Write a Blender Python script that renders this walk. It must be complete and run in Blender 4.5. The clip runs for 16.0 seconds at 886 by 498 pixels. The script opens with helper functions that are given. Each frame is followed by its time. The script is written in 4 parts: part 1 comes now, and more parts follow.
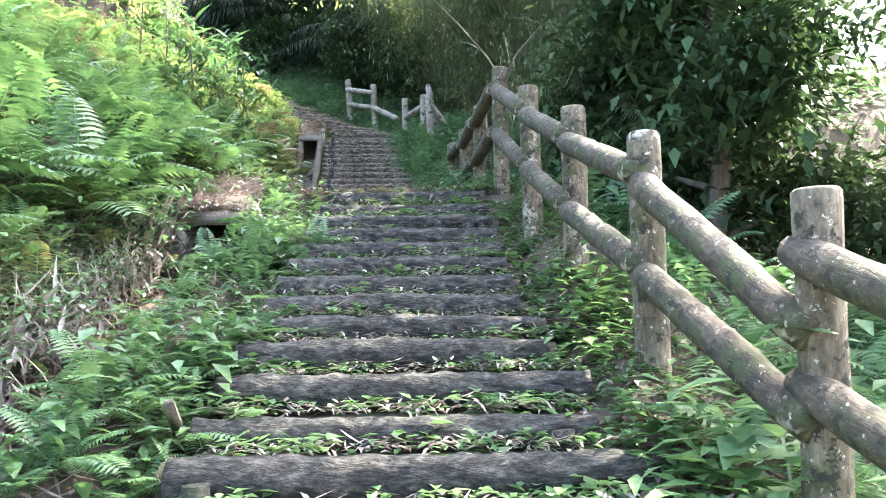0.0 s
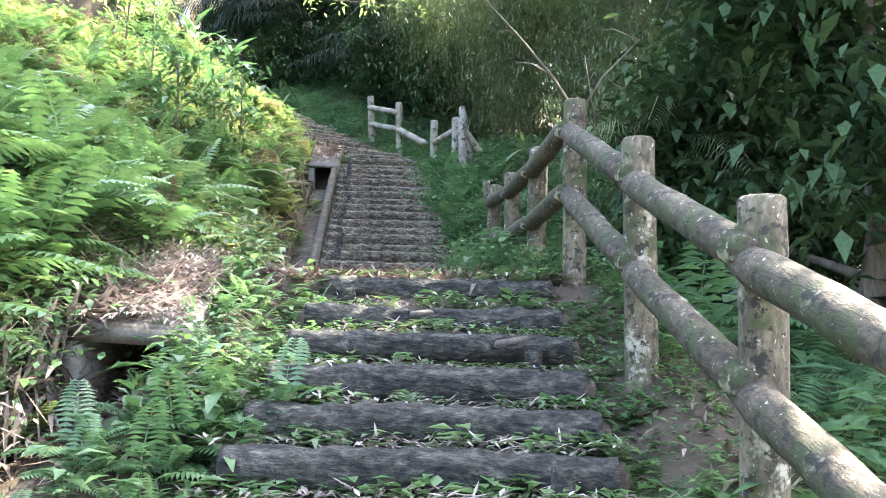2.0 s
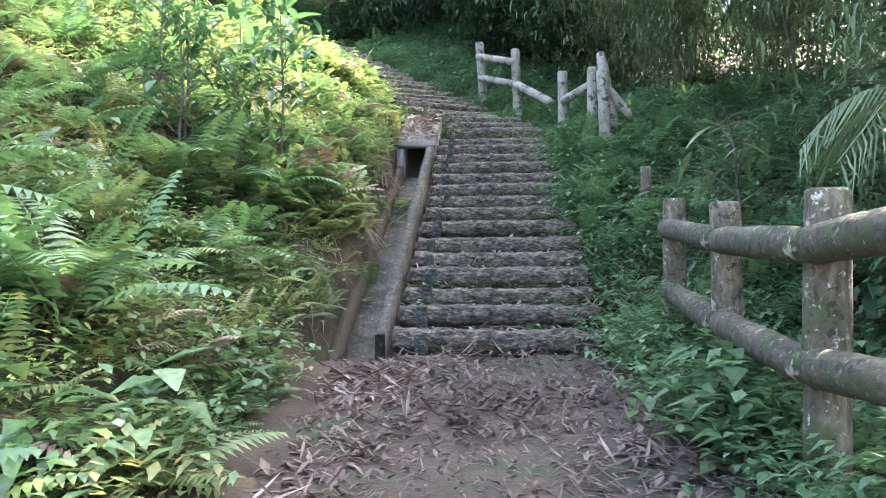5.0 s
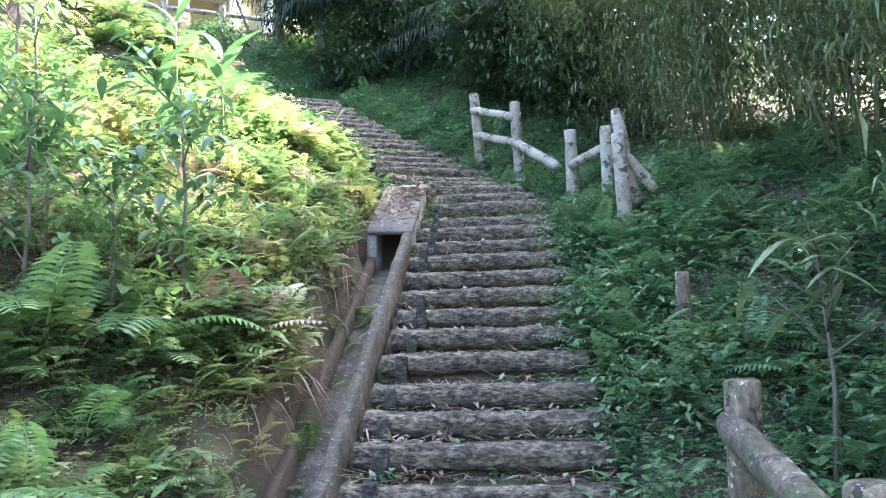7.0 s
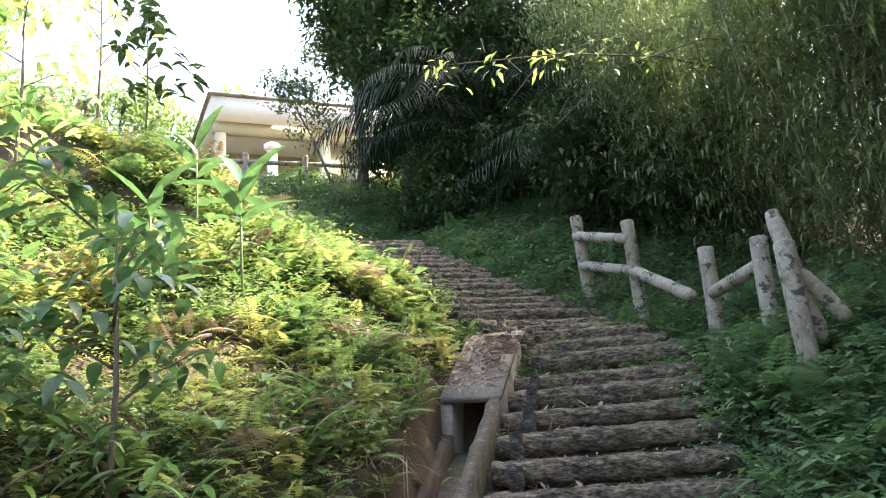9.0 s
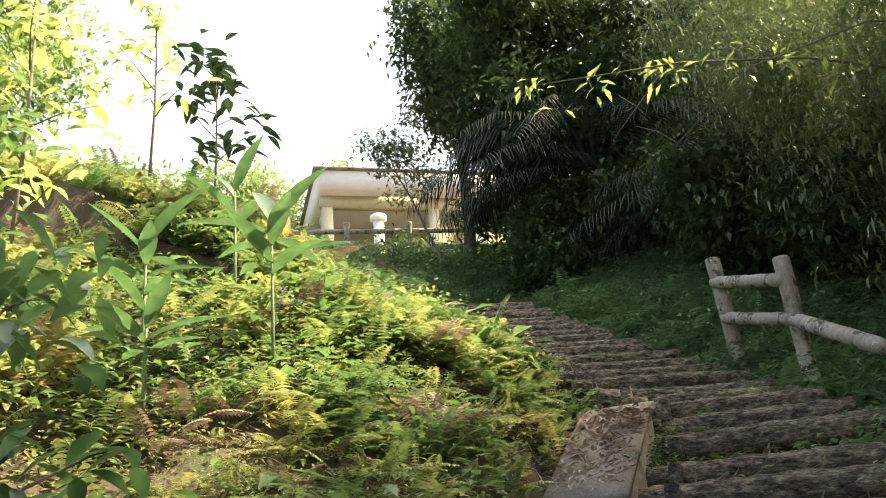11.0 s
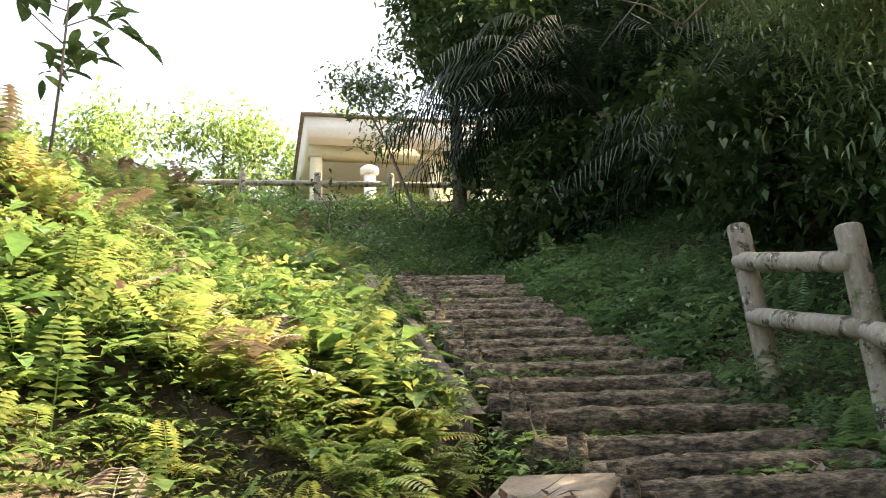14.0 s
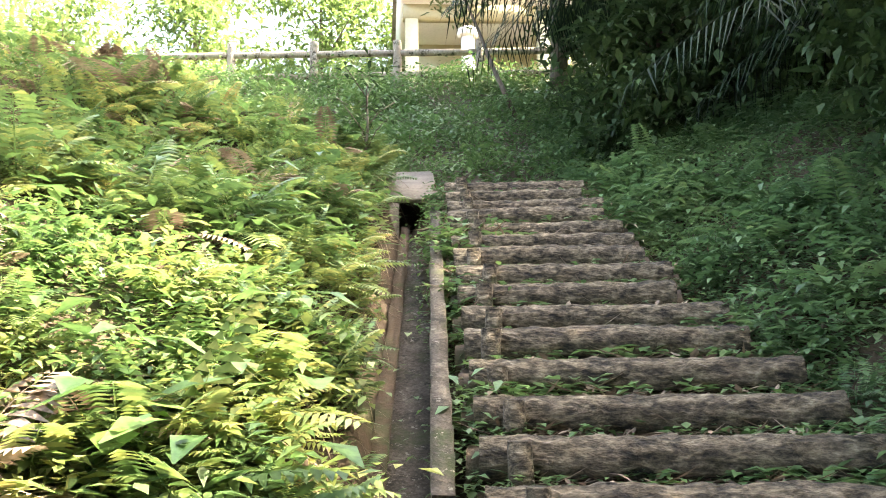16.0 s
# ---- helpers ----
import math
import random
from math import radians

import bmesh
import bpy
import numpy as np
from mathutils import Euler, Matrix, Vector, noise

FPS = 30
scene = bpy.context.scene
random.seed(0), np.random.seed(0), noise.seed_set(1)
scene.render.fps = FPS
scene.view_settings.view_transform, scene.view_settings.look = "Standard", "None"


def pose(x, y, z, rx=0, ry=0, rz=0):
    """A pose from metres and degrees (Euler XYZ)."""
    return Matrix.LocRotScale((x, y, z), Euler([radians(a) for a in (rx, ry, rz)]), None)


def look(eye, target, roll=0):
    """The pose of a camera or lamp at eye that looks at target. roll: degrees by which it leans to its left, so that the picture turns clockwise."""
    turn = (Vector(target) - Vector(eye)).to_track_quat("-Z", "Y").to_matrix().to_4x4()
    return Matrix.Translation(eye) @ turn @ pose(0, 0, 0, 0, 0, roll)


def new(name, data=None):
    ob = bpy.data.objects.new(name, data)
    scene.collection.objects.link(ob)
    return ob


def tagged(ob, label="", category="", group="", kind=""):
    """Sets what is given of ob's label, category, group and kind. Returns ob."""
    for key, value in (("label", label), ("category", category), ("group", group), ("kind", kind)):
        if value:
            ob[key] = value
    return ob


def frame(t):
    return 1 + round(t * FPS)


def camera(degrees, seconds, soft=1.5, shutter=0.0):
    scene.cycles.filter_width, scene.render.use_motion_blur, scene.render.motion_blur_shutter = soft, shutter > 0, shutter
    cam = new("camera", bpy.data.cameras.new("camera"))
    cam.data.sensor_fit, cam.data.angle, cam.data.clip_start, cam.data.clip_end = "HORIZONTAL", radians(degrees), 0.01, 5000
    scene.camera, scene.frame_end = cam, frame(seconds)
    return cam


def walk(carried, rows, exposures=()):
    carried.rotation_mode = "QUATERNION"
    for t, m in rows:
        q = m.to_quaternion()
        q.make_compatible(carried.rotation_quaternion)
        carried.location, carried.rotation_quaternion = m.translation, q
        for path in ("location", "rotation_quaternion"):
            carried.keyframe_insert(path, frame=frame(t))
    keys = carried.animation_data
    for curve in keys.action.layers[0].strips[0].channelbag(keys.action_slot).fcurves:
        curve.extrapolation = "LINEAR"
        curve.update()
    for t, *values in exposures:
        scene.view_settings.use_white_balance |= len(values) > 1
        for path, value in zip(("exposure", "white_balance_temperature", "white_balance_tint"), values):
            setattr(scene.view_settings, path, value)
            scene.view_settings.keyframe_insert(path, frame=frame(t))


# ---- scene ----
cam = camera(54.6, 16.0, soft=1.0)
EXPOSURES = [(0, 3.6, 6200, 8), (3, 3.8, 6300, 8), (6, 3.78, 5950, 10), (7, 4.0, 5800, 10), (8, 3.85, 6250, 10), (9.5, 2.8, 7300, 10), (12.5, 2.5, 8500, 8), (14, 2.75, 8500, 8), (16, 3.65, 7700, 8)]
PATH = [
    (0, (0.056, 0.132, 1.313), (0.053, 2.124, 1.493), -1.0),
    (0.5, (0.021, 0.723, 1.526), (0.056, 2.71, 1.751), -1.0),
    (1, (-0.102, 1.324, 1.686), (-0.057, 3.307, 1.941), -0.9),
    (1.5, (-0.074, 1.879, 1.905), (-0.054, 3.863, 2.153), -0.2),
    (2, (-0.08, 2.379, 2.105), (-0.135, 4.367, 2.314), 1.2),
    (2.5, (-0.143, 2.979, 2.329), (-0.285, 4.967, 2.497), 1.4),
    (3, (-0.124, 3.537, 2.55), (-0.341, 5.521, 2.68), 1.3),
    (3.5, (-0.231, 4.087, 2.704), (-0.528, 6.063, 2.783), 0.5),
    (3.7, (-0.275, 4.304, 2.816), (-0.592, 6.278, 2.882), 0.3),
    (5.8, (-0.3, 6.675, 3.589), (-0.66, 8.642, 3.646), -0.5),
    (6, (-0.345, 6.881, 3.697), (-0.71, 8.846, 3.756), -0.5),
    (6.5, (-0.316, 7.34, 3.866), (-0.688, 9.304, 3.937), -0.7),
    (7, (-0.259, 7.799, 4.069), (-0.653, 9.756, 4.203), -1.9),
    (7.5, (-0.308, 8.286, 4.249), (-0.724, 10.229, 4.481), -3.1),
    (8, (-0.364, 8.837, 4.302), (-0.811, 10.759, 4.626), -3.5),
    (8.5, (-0.493, 9.38, 4.346), (-1.012, 11.268, 4.755), -4.1),
    (9, (-0.567, 9.949, 4.382), (-1.178, 11.791, 4.865), -4.4),
    (9.5, (-0.613, 10.408, 4.422), (-1.325, 12.196, 4.966), -4.5),
    (10, (-0.738, 10.795, 4.497), (-1.521, 12.537, 5.089), -4.8),
    (10.2, (-0.755, 10.93, 4.501), (-1.554, 12.659, 5.111), -4.9),
    (12.3, (-1.158, 12.446, 4.778), (-2.029, 14.098, 5.494), -4.2),
    (12.5, (-1.138, 12.623, 4.788), (-2.009, 14.279, 5.496), -4.0),
    (13, (-1.231, 13.124, 5.002), (-2.101, 14.788, 5.693), -3.5),
    (13.5, (-1.197, 13.636, 5.218), (-2.085, 15.302, 5.878), -3.3),
    (14, (-1.238, 14.121, 5.369), (-2.164, 15.793, 5.959), -2.5),
    (14.5, (-1.328, 14.597, 5.654), (-2.288, 16.271, 6.178), -2.2),
    (15, (-1.41, 15.08, 5.904), (-2.432, 16.737, 6.362), -1.8),
    (15.5, (-1.505, 15.538, 6.076), (-2.632, 17.151, 6.435), -1.3),
    (16, (-1.519, 15.861, 6.237), (-2.745, 17.418, 6.509), -0.8),
]
walk(cam, [(t, look(eye, target, roll)) for t, eye, target, roll in PATH], EXPOSURES)

# ---------------------------------------------------------------- light
SUN_AZ, SUN_EL = 48.0, 50.0            # degrees from +y towards +x, and above the horizon
world = bpy.data.worlds.new("sky")
scene.world = world
world.use_nodes = True
wn = world.node_tree.nodes
sky = wn.new("ShaderNodeTexSky")
sky.sky_type = 'NISHITA'
sky.sun_disc = False
sky.sun_elevation, sky.sun_rotation = radians(SUN_EL), radians(SUN_AZ)
sky.dust_density, sky.air_density = 6.0, 1.0
wn["Background"].inputs[1].default_value = 0.15
world.node_tree.links.new(sky.outputs[0], wn["Background"].inputs[0])
sun = new("sun", bpy.data.lights.new("sun", 'SUN'))
sun.data.energy, sun.data.angle, sun.data.color = 3.7, radians(0.6), (1.0, 0.92, 0.76)
sa, se = radians(SUN_AZ), radians(SUN_EL)
sun_way = Vector((math.sin(sa) * math.cos(se), math.cos(sa) * math.cos(se), math.sin(se)))
sun.matrix_world = look(sun_way * 60, (0, 0, 0))

# ---------------------------------------------------------------- materials
def material(name):
    m = bpy.data.materials.new(name)
    m.use_nodes = True
    nt = m.node_tree
    return m, nt, nt.nodes["Principled BSDF"], nt.nodes["Material Output"]


def node(nt, kind, **values):
    n = nt.nodes.new(kind)
    for k, v in values.items():
        n.inputs[k].default_value = v
    return n


def ramp(nt, source, stops):
    r = nt.nodes.new("ShaderNodeValToRGB")
    e = r.color_ramp.elements
    while len(e) < len(stops):
        e.new(0.5)
    for i, (p, c) in enumerate(stops):
        e[i].position, e[i].color = p, (*c, 1)
    nt.links.new(source, r.inputs[0])
    return r


def leafy(name, stops, gloss=0.45, through_light=0.35, vein=40.0, shine=0.5):
    """A leaf: colour by island, a fine mottling, light coming through it."""
    m, nt, b, out = material(name)
    g = nt.nodes.new("ShaderNodeNewGeometry")
    stops = [(p, [0.76 * c + 0.24 * (0.3 * col[0] + 0.6 * col[1] + 0.1 * col[2]) for c in col]) for p, col in stops]
    tc = nt.nodes.new("ShaderNodeTexCoord")
    patch = node(nt, "ShaderNodeTexNoise", Scale=1.6, Detail=3.0, Roughness=0.6)
    nt.links.new(tc.outputs["Object"], patch.inputs["Vector"])
    wide = node(nt, "ShaderNodeMapRange", **{"From Min": 0.28, "From Max": 0.72, "To Min": -0.05, "To Max": 0.72})
    nt.links.new(patch.outputs[0], wide.inputs["Value"])
    both = node(nt, "ShaderNodeMath")
    both.operation = 'MULTIPLY_ADD'
    both.inputs[1].default_value = 0.34
    nt.links.new(g.outputs["Random Per Island"], both.inputs[0])
    nt.links.new(wide.outputs[0], both.inputs[2])
    r = ramp(nt, both.outputs[0], stops)
    nz = node(nt, "ShaderNodeTexNoise", Scale=vein, Detail=3.0)
    nt.links.new(tc.outputs["Object"], nz.inputs["Vector"])
    mr = node(nt, "ShaderNodeMapRange", **{"From Min": 0.3, "From Max": 0.7, "To Min": 0.72, "To Max": 1.22})
    nt.links.new(nz.outputs[0], mr.inputs["Value"])
    mx = nt.nodes.new("ShaderNodeMix")
    mx.data_type, mx.blend_type = 'RGBA', 'MULTIPLY'
    mx.inputs[0].default_value = 1.0
    nt.links.new(r.outputs[0], mx.inputs[6])
    nt.links.new(mr.outputs[0], mx.inputs[7])
    nt.links.new(mx.outputs[2], b.inputs["Base Color"])
    b.inputs["Roughness"].default_value = gloss
    b.inputs["Specular IOR Level"].default_value = shine
    t = nt.nodes.new("ShaderNodeBsdfTranslucent")
    hs = node(nt, "ShaderNodeHueSaturation", Hue=0.485, Saturation=1.1, Value=1.5)
    nt.links.new(mx.outputs[2], hs.inputs["Color"])
    nt.links.new(hs.outputs[0], t.inputs["Color"])
    ms = node(nt, "ShaderNodeMixShader", Fac=through_light)
    nt.links.new(b.outputs[0], ms.inputs[1])
    nt.links.new(t.outputs[0], ms.inputs[2])
    nt.links.new(ms.outputs[0], out.inputs[0])
    return m


def solid(name, stops, scale=6.0, fine=60.0, rough=0.85, bump=0.4, stretch=(1, 1, 1), spots=None, dist=0.01):
    """A mineral or wooden surface: colour at two scales, relief, blotches of lichen or moss."""
    m, nt, b, out = material(name)
    tc = nt.nodes.new("ShaderNodeTexCoord")
    mp = nt.nodes.new("ShaderNodeMapping")
    mp.inputs["Scale"].default_value = stretch
    nt.links.new(tc.outputs["Object"], mp.inputs["Vector"])
    a = node(nt, "ShaderNodeTexNoise", Scale=scale, Detail=6.0, Roughness=0.6)
    f = node(nt, "ShaderNodeTexNoise", Scale=fine, Detail=5.0, Roughness=0.65)
    nt.links.new(mp.outputs[0], a.inputs["Vector"])
    nt.links.new(mp.outputs[0], f.inputs["Vector"])
    mix = node(nt, "ShaderNodeMath")
    mix.operation = 'MULTIPLY_ADD'
    mix.inputs[1].default_value = 0.5
    half = node(nt, "ShaderNodeMath")
    half.operation = 'MULTIPLY'
    half.inputs[1].default_value = 0.5
    nt.links.new(f.outputs[0], half.inputs[0])
    nt.links.new(a.outputs[0], mix.inputs[0])
    nt.links.new(half.outputs[0], mix.inputs[2])
    r = ramp(nt, mix.outputs[0], stops)
    colour = r.outputs[0]
    for i, (sc, lo, hi, col) in enumerate(spots or ()):
        n = node(nt, "ShaderNodeTexNoise", Scale=sc, Detail=4.0, Roughness=0.7)
        n.noise_dimensions = '4D'
        n.inputs["W"].default_value = 3.7 * i
        nt.links.new(tc.outputs["Object"], n.inputs["Vector"])
        mr = node(nt, "ShaderNodeMapRange", **{"From Min": lo, "From Max": hi})
        nt.links.new(n.outputs[0], mr.inputs["Value"])
        mx = nt.nodes.new("ShaderNodeMix")
        mx.data_type = 'RGBA'
        nt.links.new(mr.outputs[0], mx.inputs[0])
        nt.links.new(colour, mx.inputs[6])
        mx.inputs[7].default_value = (*col, 1)
        colour = mx.outputs[2]
    nt.links.new(colour, b.inputs["Base Color"])
    b.inputs["Roughness"].default_value = rough
    bp = node(nt, "ShaderNodeBump", Strength=bump, Distance=dist)
    nt.links.new(mix.outputs[0], bp.inputs["Height"])
    nt.links.new(bp.outputs[0], b.inputs["Normal"])
    return m


def plain_leaf_brown(name, stops):
    return leafy(name, stops, gloss=0.7, through_light=0.12)


FERN = leafy("fern_leaf", [(0.0, (0.032, 0.09, 0.028)), (0.28, (0.065, 0.15, 0.036)), (0.55, (0.15, 0.23, 0.048)), (0.8, (0.30, 0.30, 0.065)), (1.0, (0.38, 0.24, 0.09))])
FERN_DARK = leafy("shade_fern_leaf", [(0.0, (0.042, 0.115, 0.045)), (0.5, (0.085, 0.20, 0.06)), (1.0, (0.17, 0.29, 0.09))])
HERB = leafy("herb_leaf", [(0.0, (0.04, 0.12, 0.03)), (0.5, (0.08, 0.19, 0.04)), (0.9, (0.15, 0.26, 0.06)), (1.0, (0.28, 0.27, 0.07))], gloss=0.4)
BAMBOO = leafy("bamboo_leaf", [(0.0, (0.065, 0.115, 0.045)), (0.5, (0.13, 0.20, 0.065)), (0.85, (0.20, 0.25, 0.09)), (1.0, (0.32, 0.26, 0.14))], through_light=0.2, shine=0.3)
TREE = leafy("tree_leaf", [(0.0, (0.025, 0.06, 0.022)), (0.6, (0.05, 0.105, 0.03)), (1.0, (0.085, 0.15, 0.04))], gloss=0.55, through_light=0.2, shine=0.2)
# lighter copy of tree_leaf: sunlight on these crowns is put into the colour
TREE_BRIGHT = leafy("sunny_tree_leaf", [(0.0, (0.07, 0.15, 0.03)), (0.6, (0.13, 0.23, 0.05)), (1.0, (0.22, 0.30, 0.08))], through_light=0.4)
# near-black green: the shade the palms stand in is put into the colour
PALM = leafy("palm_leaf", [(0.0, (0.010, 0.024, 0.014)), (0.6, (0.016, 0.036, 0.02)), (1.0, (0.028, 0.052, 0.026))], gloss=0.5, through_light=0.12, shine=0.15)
GINGER = leafy("ginger_leaf", [(0.0, (0.035, 0.11, 0.03)), (1.0, (0.07, 0.17, 0.045))], gloss=0.35, vein=12)
LIME = leafy("young_leaf", [(0.0, (0.20, 0.32, 0.05)), (1.0, (0.32, 0.42, 0.09))], through_light=0.45)
DRY = plain_leaf_brown("dry_leaf", [(0.0, (0.10, 0.06, 0.04)), (0.4, (0.22, 0.145, 0.10)), (0.8, (0.36, 0.27, 0.20)), (0.97, (0.45, 0.37, 0.28)), (1.0, (0.30, 0.09, 0.04))])
PALE_DRY = plain_leaf_brown("bleached_leaf", [(0.0, (0.12, 0.085, 0.07)), (0.4, (0.28, 0.215, 0.185)), (0.8, (0.45, 0.375, 0.33)), (1.0, (0.54, 0.47, 0.42))])
MULCH = plain_leaf_brown("landing_leaf", [(0.0, (0.06, 0.036, 0.026)), (0.4, (0.135, 0.082, 0.06)), (0.8, (0.23, 0.155, 0.12)), (1.0, (0.36, 0.28, 0.22))])
STRAW = plain_leaf_brown("dry_grass", [(0.0, (0.16, 0.11, 0.07)), (1.0, (0.38, 0.29, 0.19))])
SOIL = solid("soil", [(0.3, (0.035, 0.026, 0.018)), (0.55, (0.085, 0.06, 0.042)), (0.75, (0.15, 0.11, 0.08))], scale=3, fine=45, rough=0.95, bump=0.8, dist=0.03,
             spots=[(1.6, 0.52, 0.66, (0.045, 0.07, 0.025))])
BARK = solid("log_bark", [(0.39, (0.012, 0.009, 0.008)), (0.49, (0.086, 0.068, 0.049)), (0.58, (0.225, 0.18, 0.131)), (0.68, (0.41, 0.35, 0.27))], scale=22, fine=60, rough=0.93, bump=1.0,
             stretch=(0.42, 1, 1), spots=[(2.2, 0.60, 0.74, (0.055, 0.07, 0.028))], dist=0.05)
# darker copy of log_bark: shade on lower steps and stakes put into the colour
BARK_DARK = solid("shaded_log_bark", [(0.39, (0.008, 0.007, 0.007)), (0.49, (0.036, 0.032, 0.027)), (0.58, (0.094, 0.085, 0.070)), (0.68, (0.22, 0.205, 0.175))], scale=22, fine=60, rough=0.9, bump=1.0,
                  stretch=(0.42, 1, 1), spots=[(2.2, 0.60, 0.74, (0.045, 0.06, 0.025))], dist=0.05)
CUT = solid("log_end", [(0.3, (0.10, 0.07, 0.05)), (0.7, (0.26, 0.19, 0.13))], scale=14, fine=80, rough=0.9)
POST = solid("fence_post", [(0.36, (0.035, 0.026, 0.018)), (0.5, (0.125, 0.098, 0.066)), (0.64, (0.26, 0.21, 0.15))], scale=7, fine=42, rough=0.9, bump=0.9,
             stretch=(1, 1, 0.4), spots=[(6, 0.58, 0.64, (0.42, 0.38, 0.31)), (4.5, 0.53, 0.64, (0.065, 0.075, 0.028)), (16, 0.55, 0.60, (0.035, 0.03, 0.022)), (34, 0.61, 0.66, (0.46, 0.42, 0.35))], dist=0.016)
RAIL = solid("fence_rail", [(0.36, (0.022, 0.016, 0.012)), (0.5, (0.076, 0.058, 0.04)), (0.64, (0.17, 0.132, 0.094))], scale=7, fine=42, rough=0.9, bump=0.9,
             stretch=(0.4, 1, 1), spots=[(6, 0.60, 0.66, (0.38, 0.34, 0.28)), (4.0, 0.52, 0.64, (0.055, 0.068, 0.025)), (17, 0.55, 0.60, (0.035, 0.03, 0.022)), (36, 0.62, 0.67, (0.42, 0.38, 0.32))], dist=0.016)
PALE = solid("weathered_post", [(0.3, (0.13, 0.105, 0.08)), (0.5, (0.27, 0.23, 0.19)), (0.7, (0.42, 0.38, 0.33))], scale=5, fine=30, rough=0.9, bump=0.6,
             stretch=(1, 1, 0.4), spots=[(9, 0.54, 0.60, (0.06, 0.055, 0.04)), (4, 0.58, 0.68, (0.06, 0.085, 0.03)), (24, 0.60, 0.65, (0.45, 0.42, 0.37))], dist=0.008)
# moss and lichen blotches; the drain's shade is put into the darker base
DARK_CONCRETE = solid("mossy_shaded_concrete", [(0.36, (0.022, 0.018, 0.014)), (0.5, (0.075, 0.062, 0.05)), (0.64, (0.17, 0.145, 0.12))], scale=6, fine=55, rough=0.92, bump=0.9,
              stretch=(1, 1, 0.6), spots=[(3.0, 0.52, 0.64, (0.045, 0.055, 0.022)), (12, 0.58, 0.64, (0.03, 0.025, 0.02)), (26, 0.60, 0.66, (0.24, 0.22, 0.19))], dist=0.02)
CONCRETE = solid("mossy_concrete", [(0.3, (0.10, 0.085, 0.07)), (0.5, (0.21, 0.18, 0.155)), (0.7, (0.34, 0.305, 0.265))], scale=3.5, fine=50, rough=0.9, bump=0.5,
                 spots=[(3.0, 0.56, 0.70, (0.06, 0.065, 0.03)), (9, 0.60, 0.70, (0.10, 0.08, 0.06))], dist=0.01)
WALL = solid("painted_wall", [(0.3, (0.40, 0.37, 0.25)), (0.7, (0.52, 0.49, 0.34))], scale=0.8, fine=14, rough=0.85, bump=0.15, spots=[(1.2, 0.6, 0.75, (0.32, 0.30, 0.20))])
WHITE = solid("white_paint", [(0.3, (0.62, 0.61, 0.58)), (0.7, (0.80, 0.79, 0.76))], scale=1.2, fine=18, rough=0.7, bump=0.12, spots=[(1.5, 0.62, 0.76, (0.5, 0.48, 0.43))])
WOOD = solid("trunk_bark", [(0.3, (0.05, 0.04, 0.032)), (0.5, (0.13, 0.105, 0.085)), (0.7, (0.24, 0.20, 0.165))], scale=7, fine=40, rough=0.92, bump=0.8, stretch=(1, 1, 0.25), dist=0.02)
CULM = solid("bamboo_culm", [(0.3, (0.05, 0.055, 0.025)), (0.5, (0.10, 0.10, 0.05)), (0.7, (0.19, 0.165, 0.09))], scale=3, fine=25, rough=0.5, bump=0.2, stretch=(1, 1, 0.3))
STEM = solid("green_stem", [(0.3, (0.06, 0.10, 0.03)), (0.7, (0.13, 0.17, 0.06))], scale=8, fine=40, rough=0.6, bump=0.2)

# ---------------------------------------------------------------- helpers
rng = np.random.default_rng(7)


def part(name, bm, mat, parent=None, label=""):
    me = bpy.data.meshes.new(name)
    bm.to_mesh(me)
    bm.free()
    for p in me.polygons:
        p.use_smooth = True
    me.materials.append(mat)
    ob = new(name, me)
    if parent is not None:
        ob.parent = parent
    if label:
        ob["label"] = label
    return ob


def sheet(name, verts, faces, mat, parent=None, smooth=False):
    """A mesh straight from arrays: verts (n, 3), faces (m, 4)."""
    verts, faces = np.asarray(verts, float), np.asarray(faces, int)
    me = bpy.data.meshes.new(name)
    me.vertices.add(len(verts))
    me.vertices.foreach_set("co", verts.ravel())
    k = faces.shape[1]
    me.loops.add(len(faces) * k)
    me.loops.foreach_set("vertex_index", faces.ravel())
    me.polygons.add(len(faces))
    me.polygons.foreach_set("loop_start", np.arange(len(faces)) * k)
    me.polygons.foreach_set("loop_total", np.full(len(faces), k))
    if smooth:
        me.polygons.foreach_set("use_smooth", np.ones(len(faces), bool))
    me.update()
    me.validate()
    me.materials.append(mat)
    ob = new(name, me)
    if parent is not None:
        ob.parent = parent
    return ob


def empty(name, x, y, z, rz=0.0):
    ob = new(name)
    ob.matrix_basis = pose(x, y, z, 0, 0, rz)
    return ob


